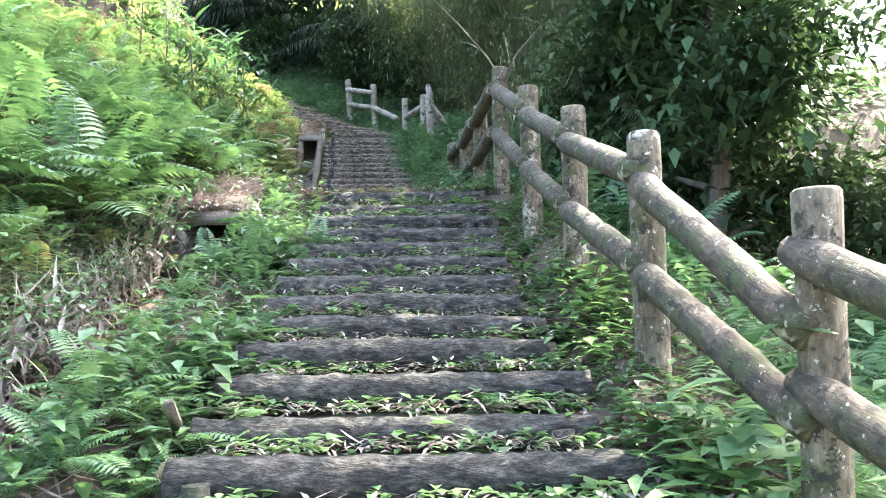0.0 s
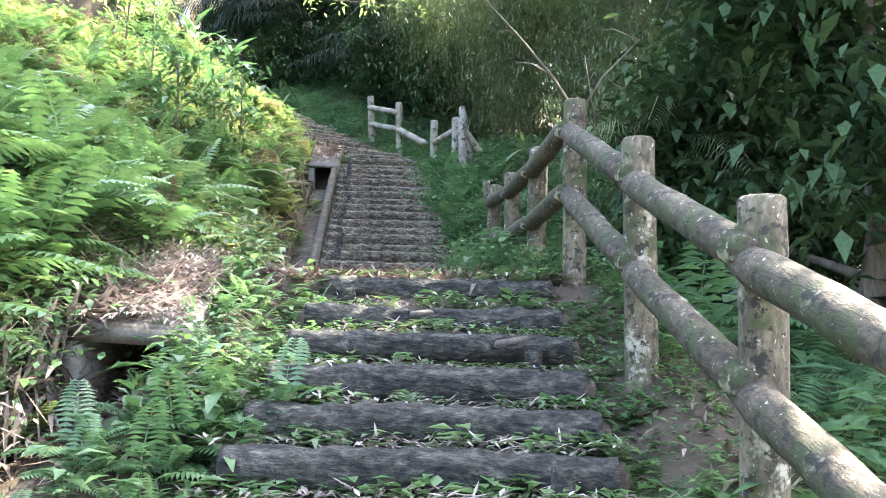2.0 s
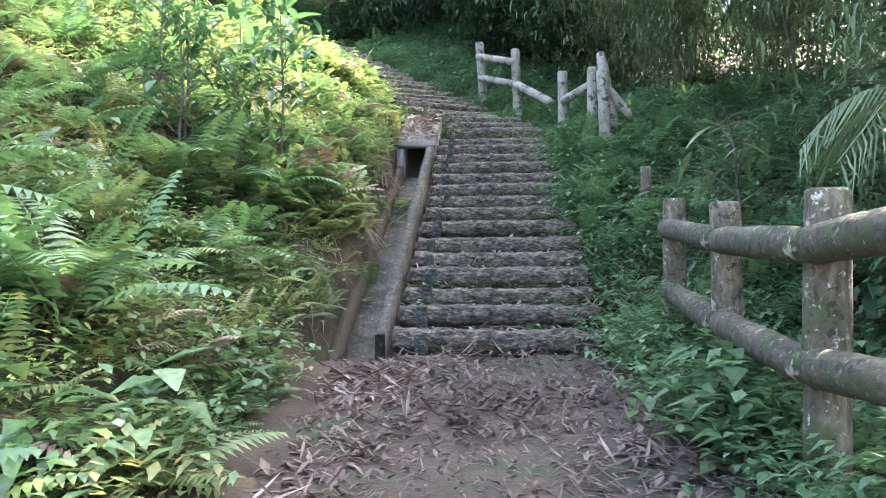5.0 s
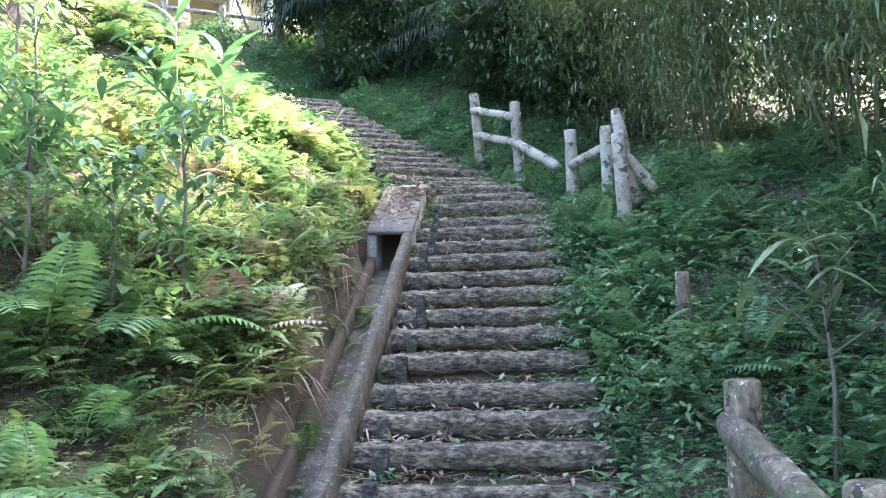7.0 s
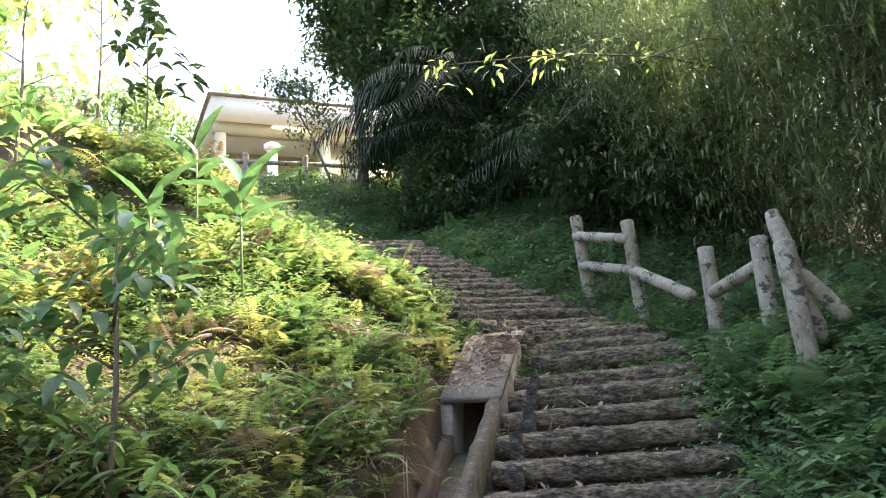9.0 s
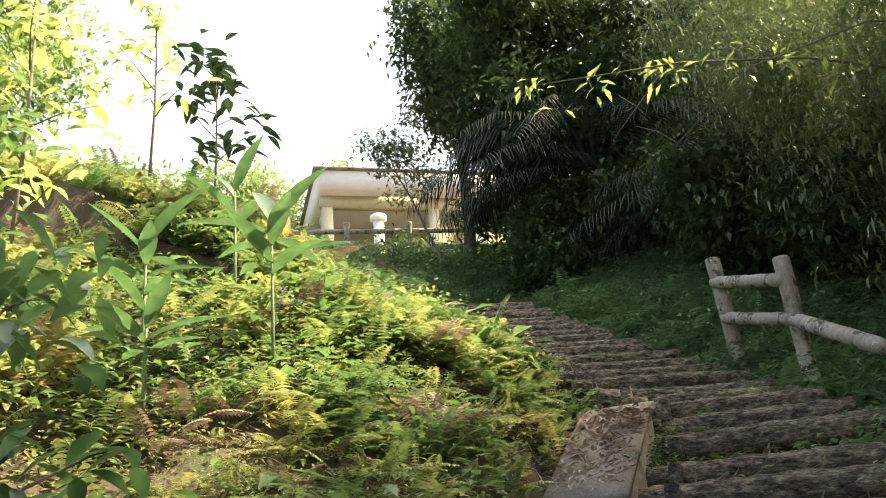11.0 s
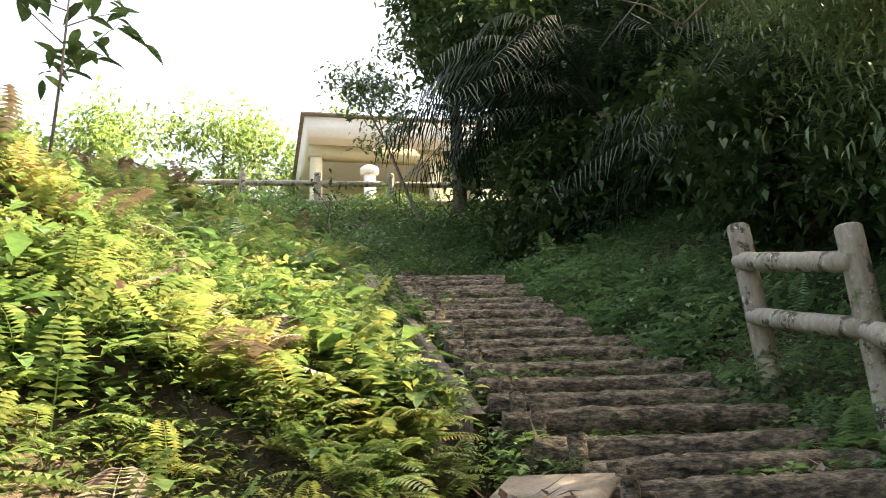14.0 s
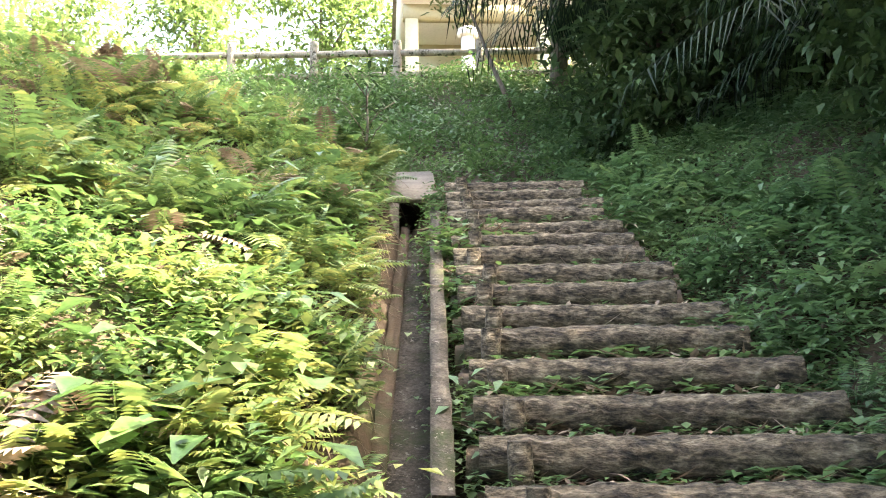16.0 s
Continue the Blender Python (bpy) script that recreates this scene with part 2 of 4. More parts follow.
def tube(points, radii, sides=10, rough=0.0, seed=0, caps=True, ridged=False):
    """A bmesh round a bent line; rough: uneven surface in metres."""
    bm = bmesh.new()
    pts = [Vector(p) for p in points]
    rings = []
    up = Vector((0, 0, 1))
    for i, p in enumerate(pts):
        d = (pts[min(i + 1, len(pts) - 1)] - pts[max(i - 1, 0)]).normalized()
        a = d.cross(up if abs(d.z) < 0.95 else Vector((1, 0, 0))).normalized()
        b = d.cross(a)
        ring = []
        for j in range(sides):
            w = 2 * math.pi * j / sides
            o = a * math.cos(w) + b * math.sin(w)
            r = radii[i]
            if rough:
                q = p + o * r
                if ridged:
                    r += 0.5 * rough * noise.noise(q * 4 + Vector((seed, 0, 0))) + rough * 1.3 * noise.noise(Vector((q.x * 16 + seed, q.y * 34, q.z * 34)))
                    ring.append(bm.verts.new(p + o * r))
                    continue
                r += rough * noise.noise(q * 7 + Vector((seed, 0, 0))) + 0.5 * rough * noise.noise(q * 19 + Vector((0, seed, 0)))
            ring.append(bm.verts.new(p + o * r))
        rings.append(ring)
    for r0, r1 in zip(rings[:-1], rings[1:]):
        for j in range(sides):
            bm.faces.new((r0[j], r0[(j + 1) % sides], r1[(j + 1) % sides], r1[j]))
    if caps:
        bm.faces.new(rings[0])
        bm.faces.new(rings[-1][::-1])
    bmesh.ops.recalc_face_normals(bm, faces=bm.faces)
    return bm


def prism(corners_low, corners_high, bevel=0.012):
    """A block between two loops of corners, its edges rounded."""
    bm = bmesh.new()
    a = [bm.verts.new(c) for c in corners_low]
    b = [bm.verts.new(c) for c in corners_high]
    n = len(a)
    bm.faces.new(a[::-1])
    bm.faces.new(b)
    for i in range(n):
        bm.faces.new((a[i], a[(i + 1) % n], b[(i + 1) % n], b[i]))
    bmesh.ops.recalc_face_normals(bm, faces=bm.faces)
    if bevel:
        bmesh.ops.bevel(bm, geom=bm.edges[:], offset=bevel, segments=2, affect='EDGES')
    return bm


def box(x0, x1, y0, y1, z0, z1, bevel=0.012):
    return prism([(x0, y0, z0), (x1, y0, z0), (x1, y1, z0), (x0, y1, z0)], [(x0, y0, z1), (x1, y0, z1), (x1, y1, z1), (x0, y1, z1)], bevel)


# ---------------------------------------------------------------- the lie of the land
LINE = np.array([(-0.1, -6, -2.36), (-0.2, 3, 0.88), (-0.25, 7.35, 2.45), (-0.6, 9.6, 2.62), (-0.93, 11.4, 2.78), (-1.3, 14.5, 4.12), (-1.65, 16.9, 5.12),
                 (-2.15, 18.0, 5.42), (-3.0, 19.05, 6.03), (-4.2, 20.5, 6.86), (-5.45, 21.95, 7.72), (-5.7, 22.25, 7.84)])
SEG = np.r_[0, np.cumsum(np.hypot(*(np.diff(LINE[:, :2], axis=0).T)))]


def along(x, y):
    """For places (arrays): way along the stairs, distance aside (right is plus), height of the stairs there."""
    x, y = np.asarray(x, float), np.asarray(y, float)
    best = np.full(x.shape, 1e9)
    s, d, z = np.zeros(x.shape), np.zeros(x.shape), np.zeros(x.shape)
    for i in range(len(LINE) - 1):
        a, b = LINE[i], LINE[i + 1]
        e = b[:2] - a[:2]
        n2 = e @ e
        u = np.clip(((x - a[0]) * e[0] + (y - a[1]) * e[1]) / n2, 0, 1)
        qx, qy = a[0] + e[0] * u, a[1] + e[1] * u
        r = np.hypot(x - qx, y - qy)
        side = np.sign(e[1] * (x - qx) - e[0] * (y - qy))
        m = r < best
        best = np.where(m, r, best)
        d = np.where(m, r * side, d)
        s = np.where(m, SEG[i] + u * np.sqrt(n2), s)
        z = np.where(m, a[2] + (b[2] - a[2]) * u, z)
    return s, d, z


def wobble(x, y):
    return 0.10 * np.sin(1.3 * x + 0.7 * y) * np.cos(0.9 * y - 0.4 * x) + 0.05 * np.sin(3.1 * x - 1.7) * np.sin(2.7 * y + 0.6)


def kerb_at(s):
    """How far left of the stairs' middle the drain's kerb runs, and how wide the drain is."""
    return np.interp(s, [0, 13.6, 17.0, 22.0, 24.5], [1.12, 1.16, 0.70, 0.70, 0.77]), np.interp(s, [0, 13.6, 17.0, 22.4, 24.4], [0.62, 0.62, 0.50, 0.50, 0.37])


def land(x, y):
    """The ground's height."""
    s, d, z = along(x, y)
    left = np.interp(s, [0, 9, 14, 17, 20, 24, 27, 31], [0.5, 0.5, 0.6, 0.75, 0.82, 0.68, 0.46, 0.40])
    kerb, wide = kerb_at(s)
    over = np.maximum(-d - kerb - wide, 0)
    up_left = 4.2 * (1 - np.exp(-over * left / 4.2)) + 0.12 * np.clip(over / 0.15, 0, 1)
    side = np.maximum(d - 1.05, 0)
    fall = np.interp(s, [0, 13, 17, 20, 24, 31], [-0.55, -0.55, -0.25, 0.12, 0.30, 0.5])
    up_right = np.where(fall > 0, 3.0 * (1 - np.exp(-side * np.abs(fall) / 3.0)), -4.0 * (1 - np.exp(-side * np.abs(fall) / 4.0)))
    stairs = np.where((s < 13.3) | ((s > 17.4) & (s < 30.5)), 1.0, 0.15) * np.clip((0.98 - np.abs(d)) / 0.14, 0, 1)
    h = z + up_left + up_right - 0.15 * stairs
    h = h + wobble(x, y) * np.clip((np.abs(d) - 1.5) / 1.0, 0, 1)
    # the drain's bed
    drain = ((d < -kerb - 0.04) & (d > -kerb - wide) & ((s < 13.0) | ((s > 17.2) & (s < 22.4)) | (s > 24.4)))
    h = np.where(drain, z - 0.42, h)
    # terrace with the railing on its brink
    q = (x + 10.53) * 0.62 - (y - 26.15) * 0.785
    brink = np.where(q > 0, 10.88 - 0.60 * q, 10.88) + 0.4 * wobble(x, y)
    k = np.clip((brink - h) / 0.8 + 0.5, 0, 1)
    h2 = h + (brink - h) * k + 0.4 * k * (1 - k)
    near = np.clip((-q + 9) / 3, 0, 1) * np.clip((np.abs(d) - 0.95) / 0.5, 0, 1)
    h = h + (h2 - h) * near
    # far off the land levels out
    r = np.hypot(x + 4, y - 12)
    f = np.clip((r - 25) / 40, 0, 1)
    return h * (1 - f) + f * (np.where(q < 0, 10.5, np.clip(h, -6, 10.5)))


def spread(lo, hi, fine, far):
    inner = np.arange(lo, hi + fine / 2, fine)
    grow = fine * np.cumsum(1.25 ** np.arange(1, 60))
    grow = grow[grow < far]
    return np.r_[(lo - grow)[::-1], inner, hi + grow]


gx, gy = spread(-13, 6, 0.12, 900), spread(-5, 30, 0.14, 900)
X, Y = np.meshgrid(gx, gy)
Z = land(X, Y)
nx, ny = len(gx), len(gy)
idx = np.arange(nx * ny).reshape(ny, nx)
quads = np.stack([idx[:-1, :-1], idx[:-1, 1:], idx[1:, 1:], idx[1:, :-1]], -1).reshape(-1, 4)
ground = sheet("ground", np.stack([X, Y, Z], -1).reshape(-1, 3), quads, SOIL, smooth=True)
tagged(ground, "brown leafy forest soil on a steep slope", "ground", kind="structure")


def land1(x, y):
    return float(land(np.array([x]), np.array([y]))[0])


# ---------------------------------------------------------------- log stairs
STEPS = []                              # middle x, y, height, turn in degrees, length
for y in [-2.65 + 0.352 * i for i in range(16)] + [3.0, 3.29, 3.65, 4.0, 4.31, 4.61, 4.96, 5.30, 5.63, 5.99, 6.43, 6.83, 7.32]:
    wider = float(np.interp(y, [3.0, 4.6], [0.24, 0.0])) * (1.0 + 0.3 * math.sin(9 * y))
    STEPS.append((-0.20 - 0.012 * (y - 3) + wider / 2, y, 0.36 * y - 0.2, 1.0, 1.32 + wider))
for y in [11.47, 11.82, 12.13, 12.48, 12.80, 13.12, 13.51, 13.90, 14.25, 14.60, 15.0, 15.37, 15.76, 16.13, 16.47, 16.94]:
    x = np.interp(y, [11.4, 14.2, 16.9], [-0.93, -1.22, -1.62])
    STEPS.append((float(x), y, 0.41 * y - 0.03 * float(x) - 1.86, 3.0, 1.38))
STEPS += [(-1.76, 17.27, 5.28, 9.0, 1.30), (-1.90, 17.58, 5.42, 18.0, 1.25), (-2.02, 17.90, 5.52, 27.0, 1.2), (-2.30, 18.22, 5.65, 32.0, 1.35)]
for i in range(-2, 13):
    long = float(np.interp(i, [-2, 0, 2, 4, 12], [1.45, 1.42, 1.33, 1.20, 1.12])) + 0.05 * math.sin(2.7 * i)
    mx, my = -3.55 - 0.196 * i + 0.826 * long / 2, 18.62 + 0.237 * i + 0.563 * long / 2
    STEPS.append((mx, my, 6.09 + 0.137 * i, 34.3, long))


def log_step(x, y, z, turn, long, seed):
    r = random.Random(seed)
    thing = empty("log_step", x, y, z, turn + r.uniform(-1.5, 1.5))
    half = long / 2
    n = 50
    rad = r.uniform(0.068, 0.083)
    sunk = 0.02 if y < 8 else 0.0
    bow, dip = r.uniform(-0.02, 0.02), r.uniform(-0.015, 0.015)
    pts = [(-half + long * i / n, bow * math.sin(math.pi * i / n), -0.035 - sunk + dip * math.sin(math.pi * i / n)) for i in range(n + 1)]
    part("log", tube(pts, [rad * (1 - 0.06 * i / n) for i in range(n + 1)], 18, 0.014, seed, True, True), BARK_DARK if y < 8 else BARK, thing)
    for side in ([1] if y < 8 and seed % 3 else [-1]):
        sx = side * (half - r.uniform(0.12, 0.20))
        sr = r.uniform(0.038, 0.048)
        top = r.uniform(-0.07, 0.0) if y < 8 else r.uniform(0.0, 0.06)
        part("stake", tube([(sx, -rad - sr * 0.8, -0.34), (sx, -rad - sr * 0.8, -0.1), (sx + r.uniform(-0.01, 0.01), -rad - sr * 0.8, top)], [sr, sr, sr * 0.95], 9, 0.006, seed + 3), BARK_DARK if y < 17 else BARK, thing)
    # trodden earth behind the log
    m = 7
    rows = []
    for j, (yy, zz) in enumerate([(0.02, -0.05), (0.10, -0.005), (0.2, -0.01), (0.33, 0.0), (0.42, -0.02), (0.42, -0.3), (0.02, -0.3)]):
        rows.append([(-half - 0.05 + (long + 0.10) * i / m, yy, zz + (r.uniform(-0.015, 0.015) if zz > -0.2 else 0) - 0.01) for i in range(m + 1)])
    v = [p for row in rows for p in row]
    f = [(j * (m + 1) + i, j * (m + 1) + i + 1, ((j + 1) % 7) * (m + 1) + i + 1, ((j + 1) % 7) * (m + 1) + i) for j in range(7) for i in range(m)]
    sheet("tread", v, f, SOIL, thing, smooth=True)["label"] = "trodden earth behind the log"
    return tagged(thing, "rough dark bark log step pegged with a wooden stake", "step", "log stairs")


for k, st in enumerate(STEPS):
    log_step(*st, seed=k + 11)


# ---------------------------------------------------------------- fences
def fence_post(parent, x, y, z, tall, r, mat, lean=(0, 0), seed=0, sunk=0.25):
    n = 9
    pts, rad = [], []
    for i in range(n + 1):
        t = -sunk + (tall + sunk) * i / n
        pts.append((x + lean[0] * t, y + lean[1] * t, z + t))
        rad.append(r)
    top = pts[-1]
    pts.append((top[0], top[1], top[2] + 0.012))
    rad.append(r * 0.86)
    return part("post", tube(pts, rad, 14, 0.006, seed), mat, parent)


def fence_rail(parent, a, b, r, mat, seed=0, sag=0.0):
    a, b = Vector(a), Vector(b)
    n = 10
    pts = [a.lerp(b, i / n) + Vector((0, 0, -sag * math.sin(math.pi * i / n))) for i in range(n + 1)]
    rad = [r * (0.8 if i in (0, n) else 1.0) for i in range(n + 1)]
    length = (b - a).length
    ob = part("rail", tube([(length * i / n, 0, -sag * math.sin(math.pi * i / n)) for i in range(n + 1)], rad, 12, 0.006, seed), mat, parent)
    ob.matrix_basis = Matrix.Translation(a) @ (b - a).to_track_quat("X", "Z").to_matrix().to_4x4()
    return ob


lower_fence = empty("log_fence", 0, 0, 0)
tagged(lower_fence, "two-rail fence of round imitation logs with pale lichen", "fence")
POSTS = [(1.62, 0.2, -0.14, 0.9), (1.40, 1.45, 0.32, 0.9), (1.15, 2.66, 0.76, 0.93), (0.92, 3.74, 1.13, 0.98), (0.80, 4.96, 1.56, 0.98), (0.69, 6.15, 1.98, 1.02), (0.57, 7.55, 2.44, 1.13),
         (0.43, 8.70, 2.60, 0.93), (0.33, 10.05, 2.70, 0.90), (0.20, 11.39, 2.80, 0.93)]
for i, (x, y, z, tall) in enumerate(POSTS):
    fence_post(lower_fence, x, y, z, tall, 0.072, POST, ((i * 37 % 5 - 2) * 0.008, 0), i)
for i in range(len(POSTS) - 1):
    a, b = POSTS[i], POSTS[i + 1]
    for below, at_start, r in ((0.17, 0.42 if i == 2 else 0.17, 0.064), (0.56, 0.68 if i == 2 else 0.56, 0.064)):
        fence_rail(lower_fence, (a[0] - 0.055, a[1] - 0.05, a[2] + a[3] - at_start), (b[0] - 0.045, b[1] + 0.05, b[2] + b[3] - below), r, RAIL, i * 3)

upper_fence = empty("log_fence", 0, 0, 0)
tagged(upper_fence, "weathered pale log fence with slipped and broken rails", "fence")
UP = [(-2.04, 19.47, 6.10, 0.90, (-0.06, 0.0)), (-1.42, 18.68, 5.72, 0.93, (-0.03, 0)), (-0.70, 17.5, 5.32, 0.68, (0, 0)), (-0.30, 16.7, 5.05, 0.80, (0, 0)), (-0.15, 15.72, 4.60, 0.98, (-0.04, 0.0))]
for i, (x, y, z, tall, lean) in enumerate(UP):
    fence_post(upper_fence, x, y, z, tall, 0.068, PALE, lean, i + 40, 0.5)
fence_rail(upper_fence, (-2.12, 19.45, 6.78), (-1.46, 18.62, 6.46), 0.055, PALE, 50)
fence_rail(upper_fence, (-2.08, 19.40, 6.42), (-1.44, 18.60, 6.12), 0.055, PALE, 51)
fence_rail(upper_fence, (-1.44, 18.60, 6.12), (-0.86, 17.62, 5.62), 0.060, PALE, 52)
fence_rail(upper_fence, (-0.70, 17.44, 5.60), (-0.28, 16.70, 5.66), 0.058, PALE, 53)
fence_rail(upper_fence, (-0.20, 16.25, 5.92), (-0.06, 15.86, 4.95), 0.062, PALE, 54)
fence_rail(upper_fence, (-0.12, 15.80, 5.40), (0.12, 15.90, 5.08), 0.050, PALE, 55)
stump = empty("post_stump", 0.18, 13.9, 0)
tagged(stump, "short grey stump of a broken fence post", "stump")
fence_post(stump, 0, 0, land1(0.18, 13.9), 0.42, 0.05, POST, (0, 0), 77)

terrace_fence = empty("terrace_railing", 0, 0, 0)
tagged(terrace_fence, "sunlit two-rail log railing along the terrace brink", "fence")
TP = [(-10.53 + 1.375 * 0.79 * i, 26.15 + 1.375 * 0.615 * i) for i in range(-6, 6)]
for i, (x, y) in enumerate(TP):
    fence_post(terrace_fence, x, y, 10.86, 0.74, 0.072, PALE, (0, 0), i + 90)
    if i:
        for h in (0.16, 0.54):
            fence_rail(terrace_fence, (TP[i - 1][0], TP[i - 1][1], 10.86 + h), (x, y, 10.86 + h), 0.058, PALE, i + 120)


# ---------------------------------------------------------------- concrete drain beside the stairs
def drain(name, rights, width, lift, label, mat=CONCRETE):
    """An open concrete channel: rights are points (x, y, z) along the kerb on the stairs' side."""
    thing = empty(name, 0, 0, 0)
    tagged(thing, label, "drain", kind="structure")
    R = np.array(rights, float)
    fine_way = np.linspace(0, len(R) - 1, 5 * len(R))
    R = np.stack([np.interp(fine_way, np.arange(len(R)), R[:, k]) for k in range(3)], 1)
    worn = np.random.default_rng(len(R))
    t = np.gradient(R[:, :2], axis=0)
    t /= np.linalg.norm(t, axis=1)[:, None]
    nrm = np.stack([-t[:, 1], t[:, 0]], 1)           # towards the left
    def wall(at, thick, low, high):
        v, f = [], []
        for i, p in enumerate(R):
            for o, h in ((at, low), (at, high), (at + thick, high), (at + thick, low)):
                w = worn.normal(0, 0.004, 3)
                v.append((p[0] + nrm[i, 0] * o + w[0], p[1] + nrm[i, 1] * o + w[1], p[2] + h + w[2]))
        for i in range(len(R) - 1):
            for j in range(4):
                f.append((4 * i + j, 4 * i + (j + 1) % 4, 4 * i + 4 + (j + 1) % 4, 4 * i + 4 + j))
        f += [(0, 1, 2, 3), (4 * len(R) - 1, 4 * len(R) - 2, 4 * len(R) - 3, 4 * len(R) - 4)]
        return v, f
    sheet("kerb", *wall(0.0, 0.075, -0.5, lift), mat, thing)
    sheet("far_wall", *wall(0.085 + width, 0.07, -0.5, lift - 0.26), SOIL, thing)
    sheet("channel_bed", *wall(0.08, width + 0.01, -0.5, -0.30), DARK_CONCRETE, thing)
    return thing


def stretch_points(a, b, n=8):
    return [tuple(Vector(a).lerp(Vector(b), i / n)) for i in range(n + 1)]


drain("drain_channel", stretch_points((-1.22, -5, -2.0), (-1.27, 6.1, 1.98), 20), 0.42, -0.02, "open stained concrete drain channel with fallen leaves", DARK_CONCRETE)
drain("drain_channel", stretch_points((-1.64, 11.25, 2.80), (-2.18, 15.85, 4.74), 12), 0.28, 0.09, "open stained concrete drain channel beside the log steps", DARK_CONCRETE)
drain("drain_channel", stretch_points((-3.20, 18.04, 5.79), (-5.95, 21.45, 7.62), 10), 0.17, 0.05, "open concrete drain channel half hidden by weeds", DARK_CONCRETE)


def slab(a, b, c, d, thick, walls, label):
    """A concrete cover over the drain: corners near right, far right, far left, near left."""
    thing = empty("drain_cover", 0, 0, 0)
    tagged(thing, label, "drain cover")
    top = [Vector(p) for p in (a, b, c, d)]
    part("cover_plate", prism([p - Vector((0, 0, thick)) for p in top], top, 0.015), CONCRETE, thing)
    if walls:
        for p, q in ((top[0], top[1]), (top[3], top[2])):
            inward = ((top[3] - top[0]) if p is top[0] else (top[0] - top[3])).normalized() * 0.09
            low = Vector((0, 0, -0.62))
            up = Vector((0, 0, -thick - 0.003))
            part("side_wall", prism([p + low, q + low, q + inward + low, p + inward + low], [p + up, q + up, q + inward + up, p + inward + up], 0.008), CONCRETE, thing)
    return thing


slab((-1.27, 6.10, 2.13), (-1.47, 7.48, 2.58), (-2.04, 7.55, 2.62), (-1.86, 6.15, 2.15), 0.09, True, "concrete drain cover heaped with dry bamboo leaves")
slab((-2.15, 15.75, 4.83), (-2.27, 16.95, 5.40), (-2.76, 17.02, 5.42), (-2.62, 15.80, 4.85), 0.07, True, "stained concrete drain cover at the bend of the stairs")
slab((-2.27, 16.97, 5.37), (-2.36, 17.5, 5.50), (-2.90, 17.62, 5.52), (-2.76, 17.04, 5.39), 0.06, False, "low concrete slab behind the drain cover")
slab((-5.98, 21.48, 7.68), (-6.90, 22.54, 8.22), (-7.33, 22.34, 8.24), (-6.34, 21.24, 7.70), 0.07, True, "pale concrete drain cover at the top of the stairs")

# ---------------------------------------------------------------- pavilion on the terrace
pav = empty("pavilion", -14.75, 31.2, 10.7, 42.0)
tagged(pav, "pale concrete pavilion with white roof band and ochre walls", "building")
part("rear_wall", box(0.3, 10.5, 2.6, 2.8, 0, 4.5), WALL, pav)
part("side_wall", box(4.75, 5.0, 0.05, 2.6, 0, 4.5), WHITE, pav, "white end wall")
roof_band = part("roof_band", prism([(0, -0.5, 4.42), (11, -0.5, 4.42), (11, 5, 4.42), (0, 5, 4.42)], [(-0.15, -0.6, 5.02), (11, -0.6, 5.02), (11, 5.1, 5.02), (-0.15, 5.1, 5.02)], 0.02), WHITE, pav)
part("roof_edge", box(-0.25, 11.1, -0.7, 5.2, 5.022, 5.10), CONCRETE, roof_band, "grey concrete roof edge")
part("roof_block", box(2.6, 6.2, 1.2, 4.5, 5.10, 5.95), WHITE, pav)
part("beam", box(0.0, 4.75, -0.1, 0.2, 4.05, 4.42), WALL, pav)
for x in (0.05, 3.35):
    part("pillar", box(x, x + 0.32, -0.1, 0.22, 0, 4.05), WALL, pav)
    part("bracket", prism([(x + 0.03, 0.24, 3.3), (x + 0.29, 0.24, 3.3), (x + 0.29, 0.3, 3.3), (x + 0.03, 0.3, 3.3)], [(x + 0.03, 0.24, 4.05), (x + 0.29, 0.24, 4.05), (x + 0.29, 1.2, 4.05), (x + 0.03, 1.2, 4.05)], 0.01), WALL, pav)
part("right_wall", box(6.6, 11.0, -0.2, 0.1, 0, 4.42), WHITE, pav)
column = empty("round_pillar", -12.56, 30.9, 10.7)
tagged(column, "round white concrete pillar with a wider cap", "pillar")
shaft = part("shaft", tube([(0, 0, -0.1), (0, 0, 1.2), (0, 0, 2.2), (0, 0, 2.93)], [0.15] * 4, 20), WHITE, column)
part("cap", tube([(0, 0, 2.93), (0, 0, 2.97), (0, 0, 3.10), (0, 0, 3.14)], [0.19, 0.235, 0.235, 0.18], 20), WHITE, shaft)


# ---------------------------------------------------------------- plants
def turn_z(a):
    c, s = np.cos(a), np.sin(a)
    m = np.zeros((len(a), 3, 3))
    m[:, 0, 0], m[:, 0, 1], m[:, 1, 0], m[:, 1, 1], m[:, 2, 2] = c, -s, s, c, 1
    return m


def scatter(template, at, yaw, size, tilt=None):
    """Copies of a template (verts, faces) into one pair of arrays."""
    v, f = template
    n = len(at)
    m = turn_z(yaw)
    if tilt is not None:
        c, s = np.cos(tilt), np.sin(tilt)
        t = np.zeros((n, 3, 3))
        t[:, 0, 0], t[:, 0, 2], t[:, 1, 1], t[:, 2, 0], t[:, 2, 2] = c, -s, 1, s, c
        m = m @ t
    out = np.einsum("nij,vj->nvi", m, v) * np.asarray(size)[:, None, None] + at[:, None, :]
    faces = f[None] + (np.arange(n) * len(v))[:, None, None]
    return out.reshape(-1, 3), faces.reshape(-1, 4)


def merge(pairs):
    v, f, k = [], [], 0
    for a, b in pairs:
        v.append(a)
        f.append(b + k)
        k += len(a)
    return np.concatenate(v), np.concatenate(f)


